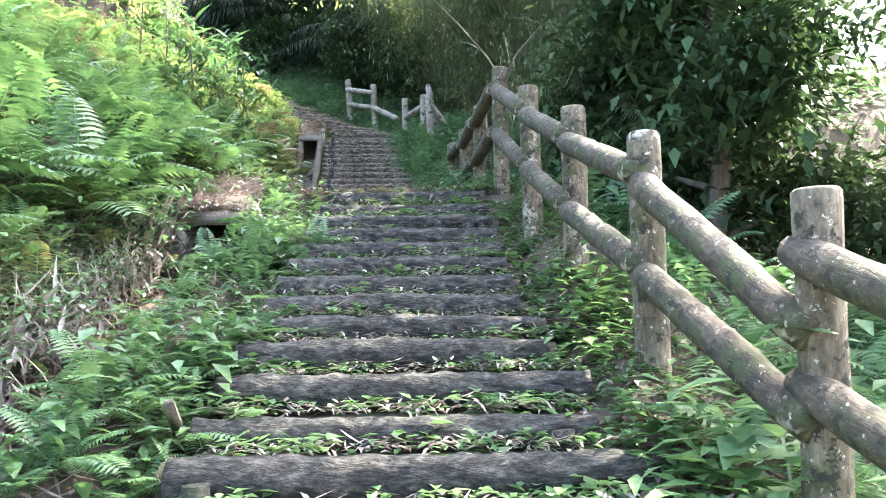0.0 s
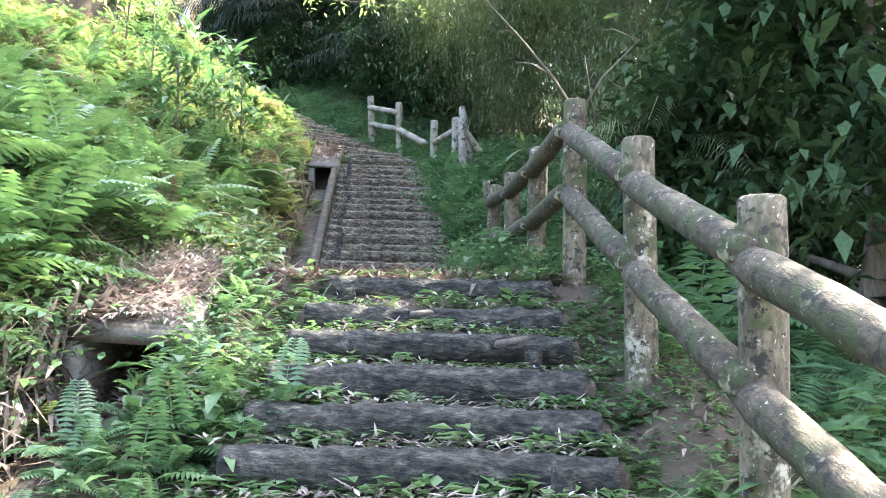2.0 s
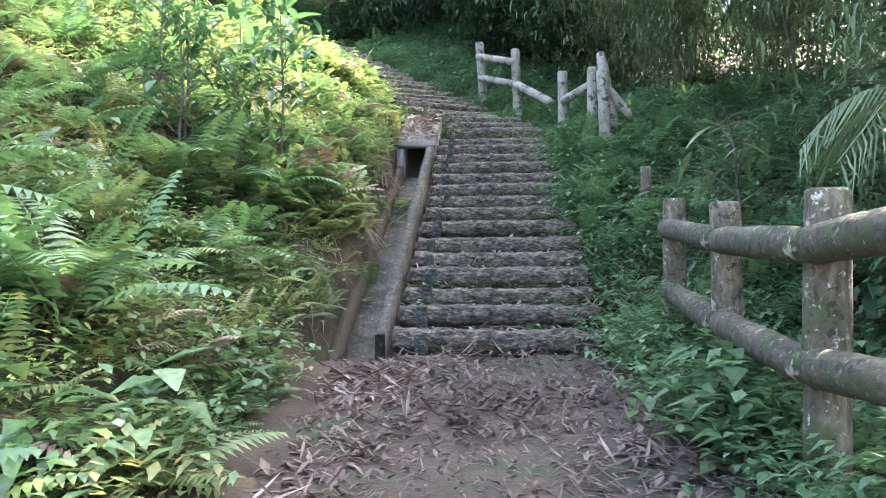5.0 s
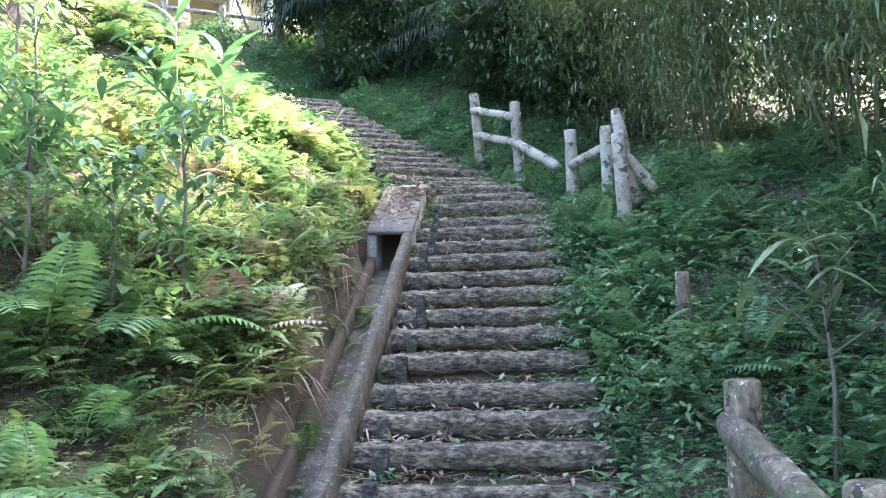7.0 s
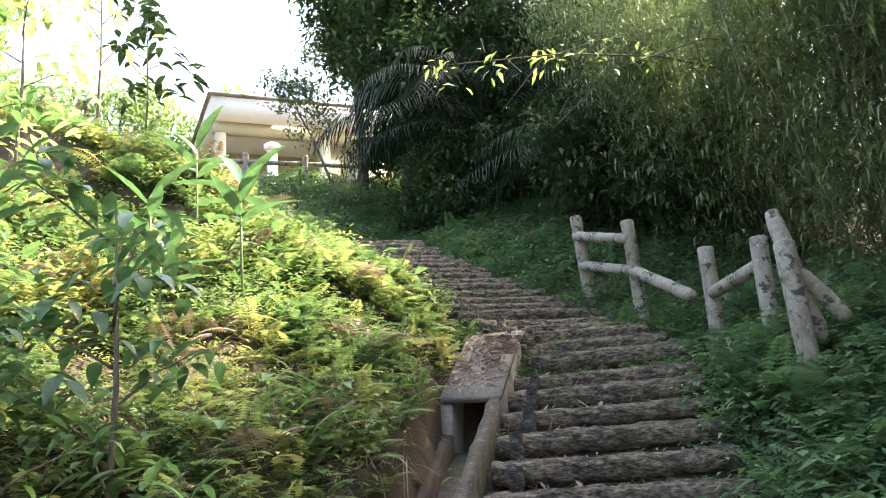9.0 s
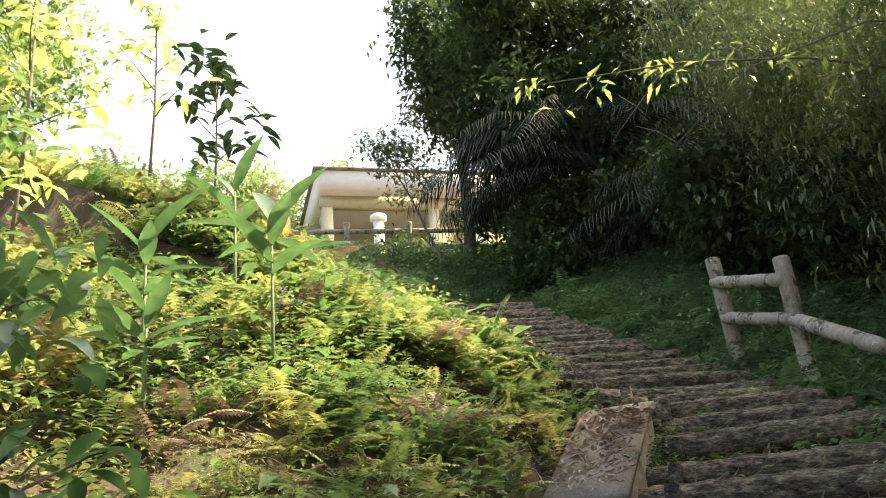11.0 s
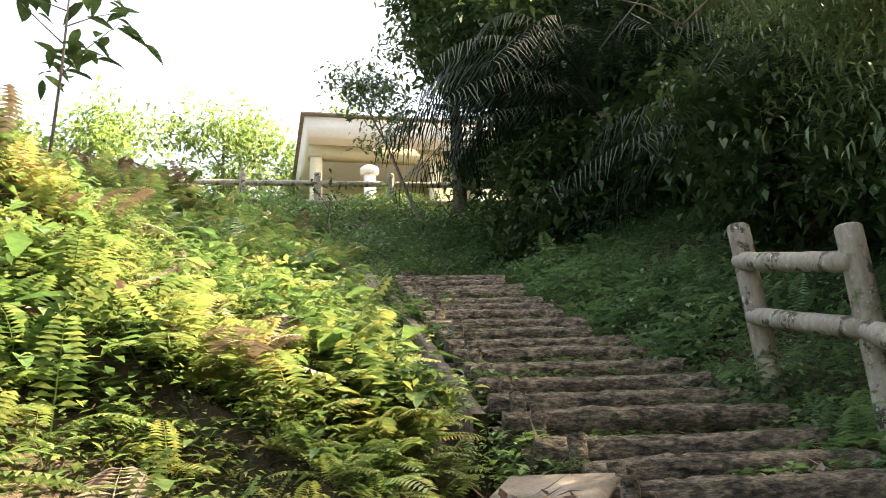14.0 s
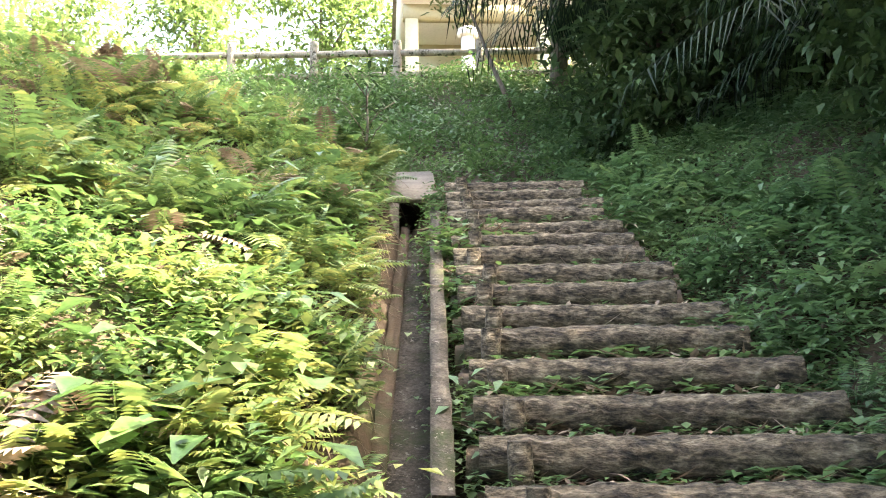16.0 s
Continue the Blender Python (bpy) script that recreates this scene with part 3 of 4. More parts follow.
def frond(pairs=16, length=1.0, rise=0.75, droop=0.9, width=0.30, lean=0.35, hang=0.22, thin=1.0):
    """A feathered leaf along +x from the origin: stem and leaflets."""
    v, f = [], []
    def spine(t):
        a = rise - droop * t
        x = length * (t * math.cos(rise) * 0.9 + 0.1 * t)
        z = length * (rise * t - 0.5 * droop * t * t)
        return np.array([x, 0, z]), a
    for i in range(4):
        p, a = spine(i / 4)
        q, _ = spine((i + 1) / 4)
        w = 0.006 * length * (1.2 - i / 4)
        k = len(v)
        v += [p + (0, w, 0), p - (0, w, 0), q - (0, w * 0.8, 0), q + (0, w * 0.8, 0)]
        f.append((k, k + 1, k + 2, k + 3))
    for i in range(pairs):
        t = 0.2 + 0.8 * (i + 0.5) / pairs
        p, a = spine(t)
        L = width * length * (math.sin(math.pi * (0.12 + 0.80 * t)) ** 0.8) * 0.95 + 0.02
        w = thin * 0.42 * 0.8 * length / pairs
        for sgn in (1, -1):
            k = len(v)
            fw = np.array([math.cos(a), 0, math.sin(a)])
            side = np.array([0, sgn, 0])
            tip = p + side * L + fw * L * lean - np.array([0, 0, hang * L])
            mid = p + side * L * 0.5 + fw * L * lean * 0.5 - np.array([0, 0, (hang - 0.22) * 0.3 * L])
            v += [p - fw * w * 0.3, mid - fw * w, tip, mid + fw * w]
            f.append((k, k + 1, k + 2, k + 3) if sgn > 0 else (k + 3, k + 2, k + 1, k))
    return np.array(v), np.array(f)


def fern_plant(seed, fronds=5):
    r = random.Random(seed)
    out = []
    for i in range(fronds):
        t = frond(14, r.uniform(0.6, 1.0), r.uniform(0.45, 1.1), r.uniform(0.7, 1.3), r.uniform(0.17, 0.25), 0.25)
        out.append(scatter(t, np.zeros((1, 3)), np.array([2 * math.pi * i / fronds + r.uniform(-0.5, 0.5)]), np.array([1.0]), np.array([r.uniform(-0.1, 0.2)])))
    return merge(out)


def leaf(length, width, bend=0.25, fold=0.15, seg=2):
    """A simple pointed leaf along +x."""
    v, f = [], []
    ts = np.linspace(0, 1, seg + 2)
    for t in ts:
        w = width * math.sin(math.pi * min(max(t, 0.02), 0.98)) ** 0.75 * (1.15 - 0.5 * t)
        z = -bend * length * t * t
        v += [(length * t, -w / 2, z + fold * w), (length * t, 0, z), (length * t, w / 2, z + fold * w)]
    for i in range(len(ts) - 1):
        k = 3 * i
        f += [(k, k + 1, k + 4, k + 3), (k + 1, k + 2, k + 5, k + 4)]
    return np.array(v), np.array(f)


def quad_leaf(length, width, bend=0.15):
    v = np.array([(0, 0, 0), (length * 0.45, -width / 2, 0.02 * length), (length, 0, -bend * length), (length * 0.45, width / 2, 0.02 * length)])
    return v, np.array([(0, 1, 2, 3)])


def herb_plant(seed, leaves=8, size=0.12, height=0.25):
    r = random.Random(seed)
    out = []
    for i in range(leaves):
        t = leaf(size * r.uniform(0.6, 1.2), size * r.uniform(0.35, 0.6), r.uniform(0.1, 0.5), 0.12, 1) if size > 0.08 else quad_leaf(size * r.uniform(0.6, 1.3), size * r.uniform(0.4, 0.7), r.uniform(0.1, 0.4))
        at = np.array([[r.uniform(-0.05, 0.05), r.uniform(-0.05, 0.05), height * (i + 0.6) / leaves * r.uniform(0.7, 1.1)]])
        out.append(scatter(t, at, np.array([2.4 * i + r.uniform(-0.4, 0.4)]), np.array([1.0]), np.array([r.uniform(-0.1, 0.5)])))
    return merge(out)


def strew(n, s0, s1, d0, d1, seed, power=1.0):
    """Random places beside the stairs between two ways along and two distances aside."""
    r = np.random.default_rng(seed)
    s = r.uniform(s0, s1, n)
    d = d0 + (d1 - d0) * r.uniform(0, 1, n) ** power
    i = np.clip(np.searchsorted(SEG, s) - 1, 0, len(SEG) - 2)
    u = (s - SEG[i]) / (SEG[i + 1] - SEG[i])
    p = LINE[i] + (LINE[i + 1] - LINE[i]) * u[:, None]
    e = (LINE[i + 1] - LINE[i])[:, :2]
    e = e / np.linalg.norm(e, axis=1)[:, None]
    x, y = p[:, 0] + e[:, 1] * d, p[:, 1] - e[:, 0] * d
    return np.stack([x, y, land(x, y)], 1), r


def clear(at, lo=0.72, left=1.42):
    """Keeps plants out of the stairs and the drain."""
    s, d, z = along(at[:, 0], at[:, 1])
    kerb, wide = kerb_at(s)
    bare = (s > 13.6) & (s < 17.0)
    return at[(d > lo) | (d < -np.where(bare, 1.25, kerb + wide + 0.08) + (1.42 - left))]


def carpet(name, templates, at, r, lo, hi, mat, label, category, tilt=(-0.1, 0.15)):
    pairs = []
    pick = r.integers(0, len(templates), len(at))
    for k, t in enumerate(templates):
        a = at[pick == k]
        if len(a):
            patch = 1.0 + 0.28 * np.sin(2.3 * a[:, 0] + 1.1 * a[:, 1]) * np.sin(1.9 * a[:, 1] - 0.8 * a[:, 0]) + 0.22 * np.sin(5.1 * a[:, 0] - 3.3 * a[:, 1])
            pairs.append(scatter(t, a, r.uniform(0, 6.28, len(a)), r.uniform(lo, hi, len(a)) * patch, r.uniform(*tilt, len(a))))
    v, f = merge(pairs)
    return tagged(sheet(name, v, f, mat), label, category, kind="stuff")


ferns = [fern_plant(i) for i in range(5)]
herbs = [herb_plant(i + 20) for i in range(5)]
tiny = [herb_plant(i + 40, 6, 0.06, 0.06) for i in range(4)]


def fine_plant(seed, leaves=16, size=0.055, height=0.2, wide=0.1):
    """A bushy weed of many small leaves."""
    r = random.Random(seed)
    out = []
    for i in range(leaves):
        t = quad_leaf(size * r.uniform(0.6, 1.3), size * r.uniform(0.35, 0.6), r.uniform(0.0, 0.4))
        at = np.array([[r.gauss(0, wide), r.gauss(0, wide), height * r.uniform(0.15, 1.1)]])
        out.append(scatter(t, at, np.array([r.uniform(0, 6.28)]), np.array([1.0]), np.array([r.uniform(-0.5, 0.5)])))
    return merge(out)


fine = [fine_plant(i + 60) for i in range(6)]

at, r = strew(230, 7.5, 19.5, -1.7, -5.5, 58, 1.0)
at[:, 2] += 0.10
carpet("fern_undergrowth", ferns, clear(at), r, 0.5, 0.9, HERB, "long arching fern fronds standing out of the bank", "ferns")
at, r = strew(950, 14.0, 33, -1.20, -6.5, 1, 1.2)
carpet("fern_undergrowth", ferns, clear(at), r, 0.24, 0.56, FERN, "yellow-green ferns covering the sunny bank", "ferns")
at, r = strew(420, 3.0, 15.0, -1.8, -6.5, 12, 0.8)
carpet("fern_undergrowth", ferns, clear(at), r, 0.35, 0.9, HERB, "tall pale ferns above the lower steps", "ferns")
at, r = strew(500, 20, 32, -1.3, -4.5, 19)
carpet("leafy_weeds", herbs, clear(at), r, 0.5, 1.15, HERB, "small-leaved weeds on the upper bank", "weeds")
at, r = strew(220, 12, 33, -1.5, -6.0, 13)
carpet("fern_undergrowth", ferns, clear(at), r, 0.25, 0.6, DRY, "withered brown fern fronds", "ferns")
at, r = strew(600, 16, 33, -1.2, -3.2, 2)
carpet("fern_undergrowth", ferns, clear(at), r, 0.22, 0.5, FERN, "small bright ferns along the drain", "ferns")
at, r = strew(220, 4, 15, 1.3, 5.5, 14, 1.0)
carpet("fern_undergrowth", ferns, at, r, 0.5, 1.0, FERN_DARK, "tall dark ferns beyond the fence", "ferns")
at, r = strew(600, 4, 15, 1.2, 10, 15, 1.0)
carpet("leafy_weeds", herbs, at, r, 1.2, 2.0, FERN_DARK, "rank dark weeds on the slope beyond the fence", "weeds")
at, r = strew(420, 16.5, 24, 0.95, 4.2, 16, 1.0)
carpet("fern_undergrowth", ferns, at, r, 0.3, 0.62, FERN_DARK, "arching ferns below the thicket", "ferns")
at, r = strew(650, 16.5, 33, 0.80, 4.0, 3, 1.4)
carpet("fern_undergrowth", ferns, clear(at, 0.74), r, 0.25, 0.55, FERN_DARK, "dark green ferns in the shade of the thicket", "ferns")
at, r = strew(230, 5, 13.2, -0.56, -1.16, 4)
carpet("fern_undergrowth", ferns, at, r, 0.18, 0.36, FERN_DARK, "small ferns at the ends of the log steps", "ferns")
at, r = strew(2200, 3, 17, -1.2, -6.0, 55, 1.2)
carpet("fine_weeds", fine, clear(at), r, 0.7, 1.7, HERB, "small-leaved green weeds between the ferns of the bank", "weeds")
at, r = strew(4200, 24, 33, -1.1, -6.0, 62, 1.15)
carpet("fine_weeds", fine, clear(at), r, 0.5, 1.05, HERB, "fresh green small-leaved weeds on the upper bank", "weeds")
at, r = strew(5600, 14, 25.5, -1.2, -5.5, 56, 1.15)
carpet("fine_weeds", fine, clear(at), r, 0.55, 1.15, FERN, "yellowing small-leaved weeds on the sunny bank", "weeds")
at, r = strew(6000, 14, 33, 0.68, 3.6, 57, 1.4)
carpet("fine_weeds", fine, clear(at, 0.68), r, 0.6, 1.5, FERN_DARK, "small-leaved weeds in the shade beside the steps", "weeds")
at, r = strew(1700, 3, 34, -1.2, -6.0, 5, 1.2)
carpet("leafy_weeds", herbs, clear(at), r, 0.6, 1.5, HERB, "broad-leaved green weeds among the ferns", "weeds")
at, r = strew(1200, 14, 33, 0.68, 3.2, 6, 1.5)
carpet("leafy_weeds", herbs, clear(at, 0.66), r, 0.5, 1.2, FERN_DARK, "shaded green weeds beside the steps", "weeds")
at, r = strew(800, 0, 31, -5.8, -16, 17)
carpet("leafy_weeds", herbs, at, r, 1.5, 3.0, HERB, "rough weeds on the far side of the bank", "weeds")
at, r = strew(700, 0, 31, 3.5, 14, 18)
carpet("leafy_weeds", herbs, at, r, 1.5, 2.6, FERN_DARK, "rank weeds on the wooded slope", "weeds")
# the leafy face under the terrace railing
r = np.random.default_rng(8)
u, q = r.uniform(-7, 6, 6500), r.uniform(-0.3, 5.0, 6500)
px, py = -10.53 + 0.785 * u + 0.62 * q, 26.15 + 0.62 * u - 0.785 * q
at = clear(np.stack([px, py, land(px, py)], 1), 0.8, 1.3)
carpet("creeper_bank", fine, at, r, 0.9, 1.6, HERB, "low dense creepers on the bank under the railing", "creepers", (0.2, 0.7))


def on_steps(n, seed, s0, s1, half=0.68, front=0.08):
    """Places on the treads; with a small front also on top of the logs."""
    r = np.random.default_rng(seed)
    out = []
    for x, y, z, turn, long in STEPS:
        w = radians(turn)
        k = n
        a, b = r.uniform(-half, half, k), r.uniform(front, 0.34, k)
        px, py = x + a * math.cos(w) - b * math.sin(w), y + a * math.sin(w) + b * math.cos(w)
        out.append(np.stack([px, py, z + np.where(b < 0.07, 0.035, 0.005)], 1))
    at = np.concatenate(out)
    s, d, z = along(at[:, 0], at[:, 1])
    return at[(s > s0) & (s < s1)], r


def edge_bias(at, r, keep):
    s, d, z = along(at[:, 0], at[:, 1])
    return at[r.uniform(0, 1, len(at)) < keep + (1 - keep) * np.clip((np.abs(d) - 0.25) / 0.4, 0, 1)]


at, r = on_steps(120, 31, 5, 13.6, 0.72)
carpet("step_weeds", tiny, edge_bias(at, r, 0.42), r, 0.45, 1.25, HERB, "tiny green weeds growing between the log steps", "weeds")
at, r = on_steps(26, 32, 17, 33)
carpet("step_weeds", tiny, edge_bias(at, r, 0.15), r, 0.5, 1.1, FERN_DARK, "tiny weeds at the edges of the upper steps", "weeds")
at, r = on_steps(95, 33, 22.5, 33, 0.72)
carpet("step_weeds", tiny, edge_bias(at, r, 0.45), r, 0.5, 1.2, HERB, "creeping weeds over the topmost steps", "weeds")
at, r = strew(420, 4, 13.4, -0.66, -1.12, 35)
carpet("step_weeds", herbs, at, r, 0.5, 1.0, HERB, "weeds between the log ends and the drain", "weeds")
at, r = strew(420, 5, 13.6, 0.6, 1.9, 36)
carpet("step_weeds", herbs, at, r, 0.4, 0.9, HERB, "leafy weeds along the foot of the fence", "weeds")
at, r = strew(900, 22.5, 31, 0.62, 2.4, 38, 1.4)
carpet("step_weeds", herbs, at, r, 0.35, 0.85, FERN_DARK, "low weeds spreading beside the upper steps", "weeds")
at, r = strew(150, 22.7, 27, -1.14, -1.7, 39)
carpet("fern_undergrowth", ferns, at, r, 0.2, 0.42, FERN, "ferns arching over the upper drain", "ferns")
at, r = strew(380, 22.6, 31, -1.14, -1.8, 50)
carpet("leafy_weeds", herbs, at, r, 0.4, 0.9, HERB, "weeds hanging over the upper drain", "weeds")
at, r = strew(70, 17.4, 22.0, -1.08, -1.35, 51)
carpet("fern_undergrowth", ferns, at, r, 0.2, 0.42, FERN, "ferns hanging over the drain", "ferns")
at, r = strew(240, 23.5, 31, -0.56, -0.80, 37)
carpet("step_weeds", herbs, at, r, 0.4, 0.9, FERN_DARK, "weeds creeping over the drain's kerb", "weeds")
at, r = strew(1500, 4, 13.6, 0.45, 1.2, 34)
carpet("step_weeds", tiny, at, r, 0.7, 1.5, HERB, "green weeds along the foot of the fence", "weeds")

dry = [leaf(0.07, 0.026, 0.3, 0.4, 1), leaf(0.05, 0.03, -0.4, 0.3, 1), leaf(0.12, 0.018, 0.25, 0.2, 1), leaf(0.16, 0.014, -0.15, 0.3, 1)]


def litter(name, at, r, label, lo=0.6, hi=1.3, mat=DRY, tip=0.45):
    at = at + np.stack([np.zeros(len(at)), np.zeros(len(at)), r.uniform(0.004, 0.03, len(at))], 1)
    return carpet(name, dry, at, r, lo, hi, mat, label, "leaf litter", (-tip, tip))


at, r = on_steps(150, 41, 13.4, 33, 0.70)
litter("leaf_litter", at, r, "dry brown leaves caught on the log steps")
at, r = on_steps(330, 54, 5, 13.4, 0.74, 0.02)
litter("leaf_litter", at, r, "pale dry bamboo leaves lying on the lower steps", 0.4, 0.85, PALE_DRY, 0.22)
at, r = strew(5200, 13.3, 17.6, -1.0, 0.95, 43)
s, d, z = along(at[:, 0], at[:, 1])
at[:, 2] = land(at[:, 0], at[:, 1])
litter("leaf_litter", at, r, "thick carpet of fallen brown leaves on the landing", 0.6, 1.3, MULCH)
n = 2600
u, w = r.uniform(0, 1, n), r.uniform(0, 1, n)
heap = np.stack([-1.28 - 0.20 * u - w * 0.58, 6.10 + 1.4 * u, 2.13 + 0.46 * u + 0.06 * np.sin(3.1 * w) * r.uniform(0, 1, n)], 1)
litter("leaf_litter", heap, r, "heap of dry bamboo leaves on the drain cover", 0.6, 1.15, PALE_DRY, 0.35)
heap = np.stack([-2.18 - 0.12 * u[:500] - w[:500] * 0.42, 15.8 + 1.15 * u[:500], 4.84 + 0.56 * u[:500]], 1)
litter("leaf_litter", heap, r, "a few dry leaves on the drain cover")
at, r = strew(6500, 4, 14.5, -0.75, -3.4, 44)
s, d, z = along(at[:, 0], at[:, 1])
keep = (d < -1.8) | (d > -1.08)
litter("leaf_litter", at[keep], r, "pale dry bamboo leaves on the lower bank", 0.8, 1.6, PALE_DRY)
at, r = strew(2600, 4, 12, 0.6, 2.8, 52)
litter("leaf_litter", at, r, "dead leaves on the slope under the lower fence", 0.8, 1.5, MULCH)
at, r = strew(3600, 4, 33, 0.55, 2.2, 45)
litter("leaf_litter", at, r, "dead leaves under the fence", 0.7, 1.4)
at, r = strew(1600, 17.5, 31, -1.2, -1.55, 46)
straw = [leaf(0.3, 0.008, 0.9, 0.1, 2), leaf(0.22, 0.007, 0.6, 0.1, 2)]
carpet("dry_grass", straw, at, r, 0.6, 1.3, STRAW, "dry straw hanging into the drain", "dry grass", (-0.4, 0.9))
at, r = strew(2600, 4, 13.4, -1.62, -2.5, 47)
carpet("dry_grass", straw, at, r, 0.7, 1.5, STRAW, "matted dry straw on the lower bank", "dry grass", (-0.3, 0.7))
at, r = strew(1500, 4, 13.0, -1.18, -1.72, 48)
s, d, z = along(at[:, 0], at[:, 1])
at[:, 2] = z - 0.27
litter("leaf_litter", at, r, "dead leaves lying in the lower drain", 0.8, 1.5)
at, r = strew(420, 4, 13.2, -1.70, -2.1, 53)
carpet("leafy_weeds", herbs, at, r, 0.5, 1.0, FERN_DARK, "weeds hanging over the lower drain wall", "weeds")
at, r = strew(5200, 3.5, 13.2, -1.56, -1.80, 59)
s, d, z = along(at[:, 0], at[:, 1])
at[:, 2] = z + r.uniform(-0.30, 0.12, len(at))
carpet("leaf_litter", dry, at, r, 0.8, 1.8, PALE_DRY, "dead bamboo leaves hanging on the drain's earth wall", "leaf litter", (-1.4, 1.4))
at, r = strew(900, 3.5, 13.2, -1.56, -1.95, 60)
s, d, z = along(at[:, 0], at[:, 1])
at[:, 2] = z + r.uniform(-0.20, 0.10, len(at))
carpet("fine_weeds", fine, at, r, 0.6, 1.3, FERN_DARK, "small weeds growing out of the drain's earth wall", "weeds")
at, r = strew(500, 22.6, 31, -0.55, -0.82, 61)
carpet("fine_weeds", fine, at, r, 0.4, 0.9, HERB, "small weeds creeping over the upper drain's kerb", "weeds")
at, r = strew(320, 5, 13.2, -1.60, -2.4, 49)
carpet("fern_undergrowth", ferns, at, r, 0.2, 0.45, FERN, "small ferns hanging over the lower drain", "ferns")


# ---------------------------------------------------------------- thickets, trees, palm
def bent(base, tip, sag, n=8):
    a, b = Vector(base), Vector(tip)
    return [a.lerp(b, i / n) + Vector((0, 0, sag * math.sin(math.pi * 0.5 * i / n) - sag * i / n)) for i in range(n + 1)]


def bamboo_clump(x, y, height, culms, leaves, reach, seed, towards=(0, 0), low=0.15):
    r = random.Random(seed)
    g = np.random.default_rng(seed)
    z = land1(x, y) - 0.1
    thing = empty("bamboo_clump", x, y, z)
    tagged(thing, "dense clump of arching bamboo with drooping narrow leaves", "bamboo", "bamboo thicket")
    spots = []
    for i in range(culms):
        w = r.uniform(0, 6.28)
        base = (0.35 * math.cos(w) * r.random(), 0.35 * math.sin(w) * r.random(), 0)
        h = height * r.uniform(0.7, 1.05)
        tip = (reach * math.cos(w) * r.uniform(0.3, 1.1) + towards[0] * r.uniform(0.3, 1), reach * math.sin(w) * r.uniform(0.3, 1.1) + towards[1] * r.uniform(0.3, 1), h * 0.82)
        pts = bent(base, tip, h * 0.35)
        part("culm", tube(pts, [0.016 * (1 - 0.8 * k / 8) for k in range(9)], 6), CULM, thing)
        spots += [(pts[k].lerp(pts[k + 1], 0.5), 0.3 + 0.5 * k / 8) for k in range(1, 8)]
    per = max(1, leaves // (len(spots) * 8))
    blade = [quad_leaf(0.15, 0.022, 0.25), quad_leaf(0.11, 0.018, 0.15), quad_leaf(0.17, 0.022, 0.4)]
    heads = []
    for p, spreadr in spots:
        for k in range(per):
            heads.append((p.x + r.gauss(0, 0.32), p.y + r.gauss(0, 0.32), max(0.1, p.z + r.gauss(-0.1, 0.3))))
    heads = np.array(heads)
    heads = np.repeat(heads, 8, axis=0) + g.normal(0, 0.07, (len(heads) * 8, 3))
    v, f = merge([scatter(b, heads[k::3], g.uniform(0, 6.28, len(heads[k::3])), g.uniform(0.7, 1.4, len(heads[k::3])), g.uniform(-1.0, 0.85, len(heads[k::3]))) for k, b in enumerate(blade)])
    sheet("foliage", v, f, BAMBOO, thing)["label"] = "narrow dusty green bamboo leaves"
    return thing


def tree(x, y, height, trunk_r, crown_r, leaves, size, mat, seed, label, crown_low=0.35, lean=(0, 0), z=None, squash=0.9):
    r = random.Random(seed)
    g = np.random.default_rng(seed)
    z = land1(x, y) - 0.15 if z is None else z
    thing = empty("tree", x, y, z)
    tagged(thing, label, "tree")
    top = Vector((lean[0], lean[1], height * 0.8))
    pts = [Vector((0, 0, 0)).lerp(top, i / 7) + Vector((r.uniform(-1, 1), r.uniform(-1, 1), 0)) * 0.02 * height * (i % 3) / 3 for i in range(8)]
    part("trunk", tube(pts, [trunk_r * (1.15 - 0.95 * i / 7) for i in range(8)], 9, trunk_r * 0.12, seed), WOOD, thing)
    centres = []
    limbs = 9
    for i in range(limbs):
        t = crown_low + (0.95 - crown_low) * i / limbs
        base = Vector((0, 0, 0)).lerp(top, t)
        w = 2.4 * i + r.uniform(-0.4, 0.4)
        out = crown_r * r.uniform(0.55, 1.0) * (1.15 - 0.6 * t)
        tip = base + Vector((out * math.cos(w), out * math.sin(w), height * 0.16 * r.uniform(0.2, 1.2)))
        lp = bent(base, tip, 0.12 * out, 5)
        part("limb", tube(lp, [trunk_r * 0.45 * (1.05 - t * 0.5) * (1 - 0.75 * k / 5) for k in range(6)], 6), WOOD, thing)
        for k in (2, 3, 4, 5):
            c = lp[k]
            for _ in range(3):
                centres.append((c.x + r.gauss(0, 0.16) * crown_r, c.y + r.gauss(0, 0.16) * crown_r, c.z + r.gauss(0.02, 0.13) * crown_r * squash))
    centres = np.array(centres)
    n = leaves // 6
    pick = g.integers(0, len(centres), n)
    heads = centres[pick] + g.normal(0, 0.13 * crown_r, (n, 3)) * (1, 1, squash)
    heads = np.repeat(heads, 6, axis=0) + g.normal(0, size * 0.8, (n * 6, 3))
    v, f = merge([scatter(quad_leaf(size * q, size * q * 0.45, 0.3), heads[k::3], g.uniform(0, 6.28, len(heads[k::3])), g.uniform(0.6, 1.3, len(heads[k::3])), g.uniform(-0.9, 0.6, len(heads[k::3]))) for k, q in enumerate((1.0, 1.25, 0.8))])
    sheet("crown", v, f, mat, thing)
    return thing


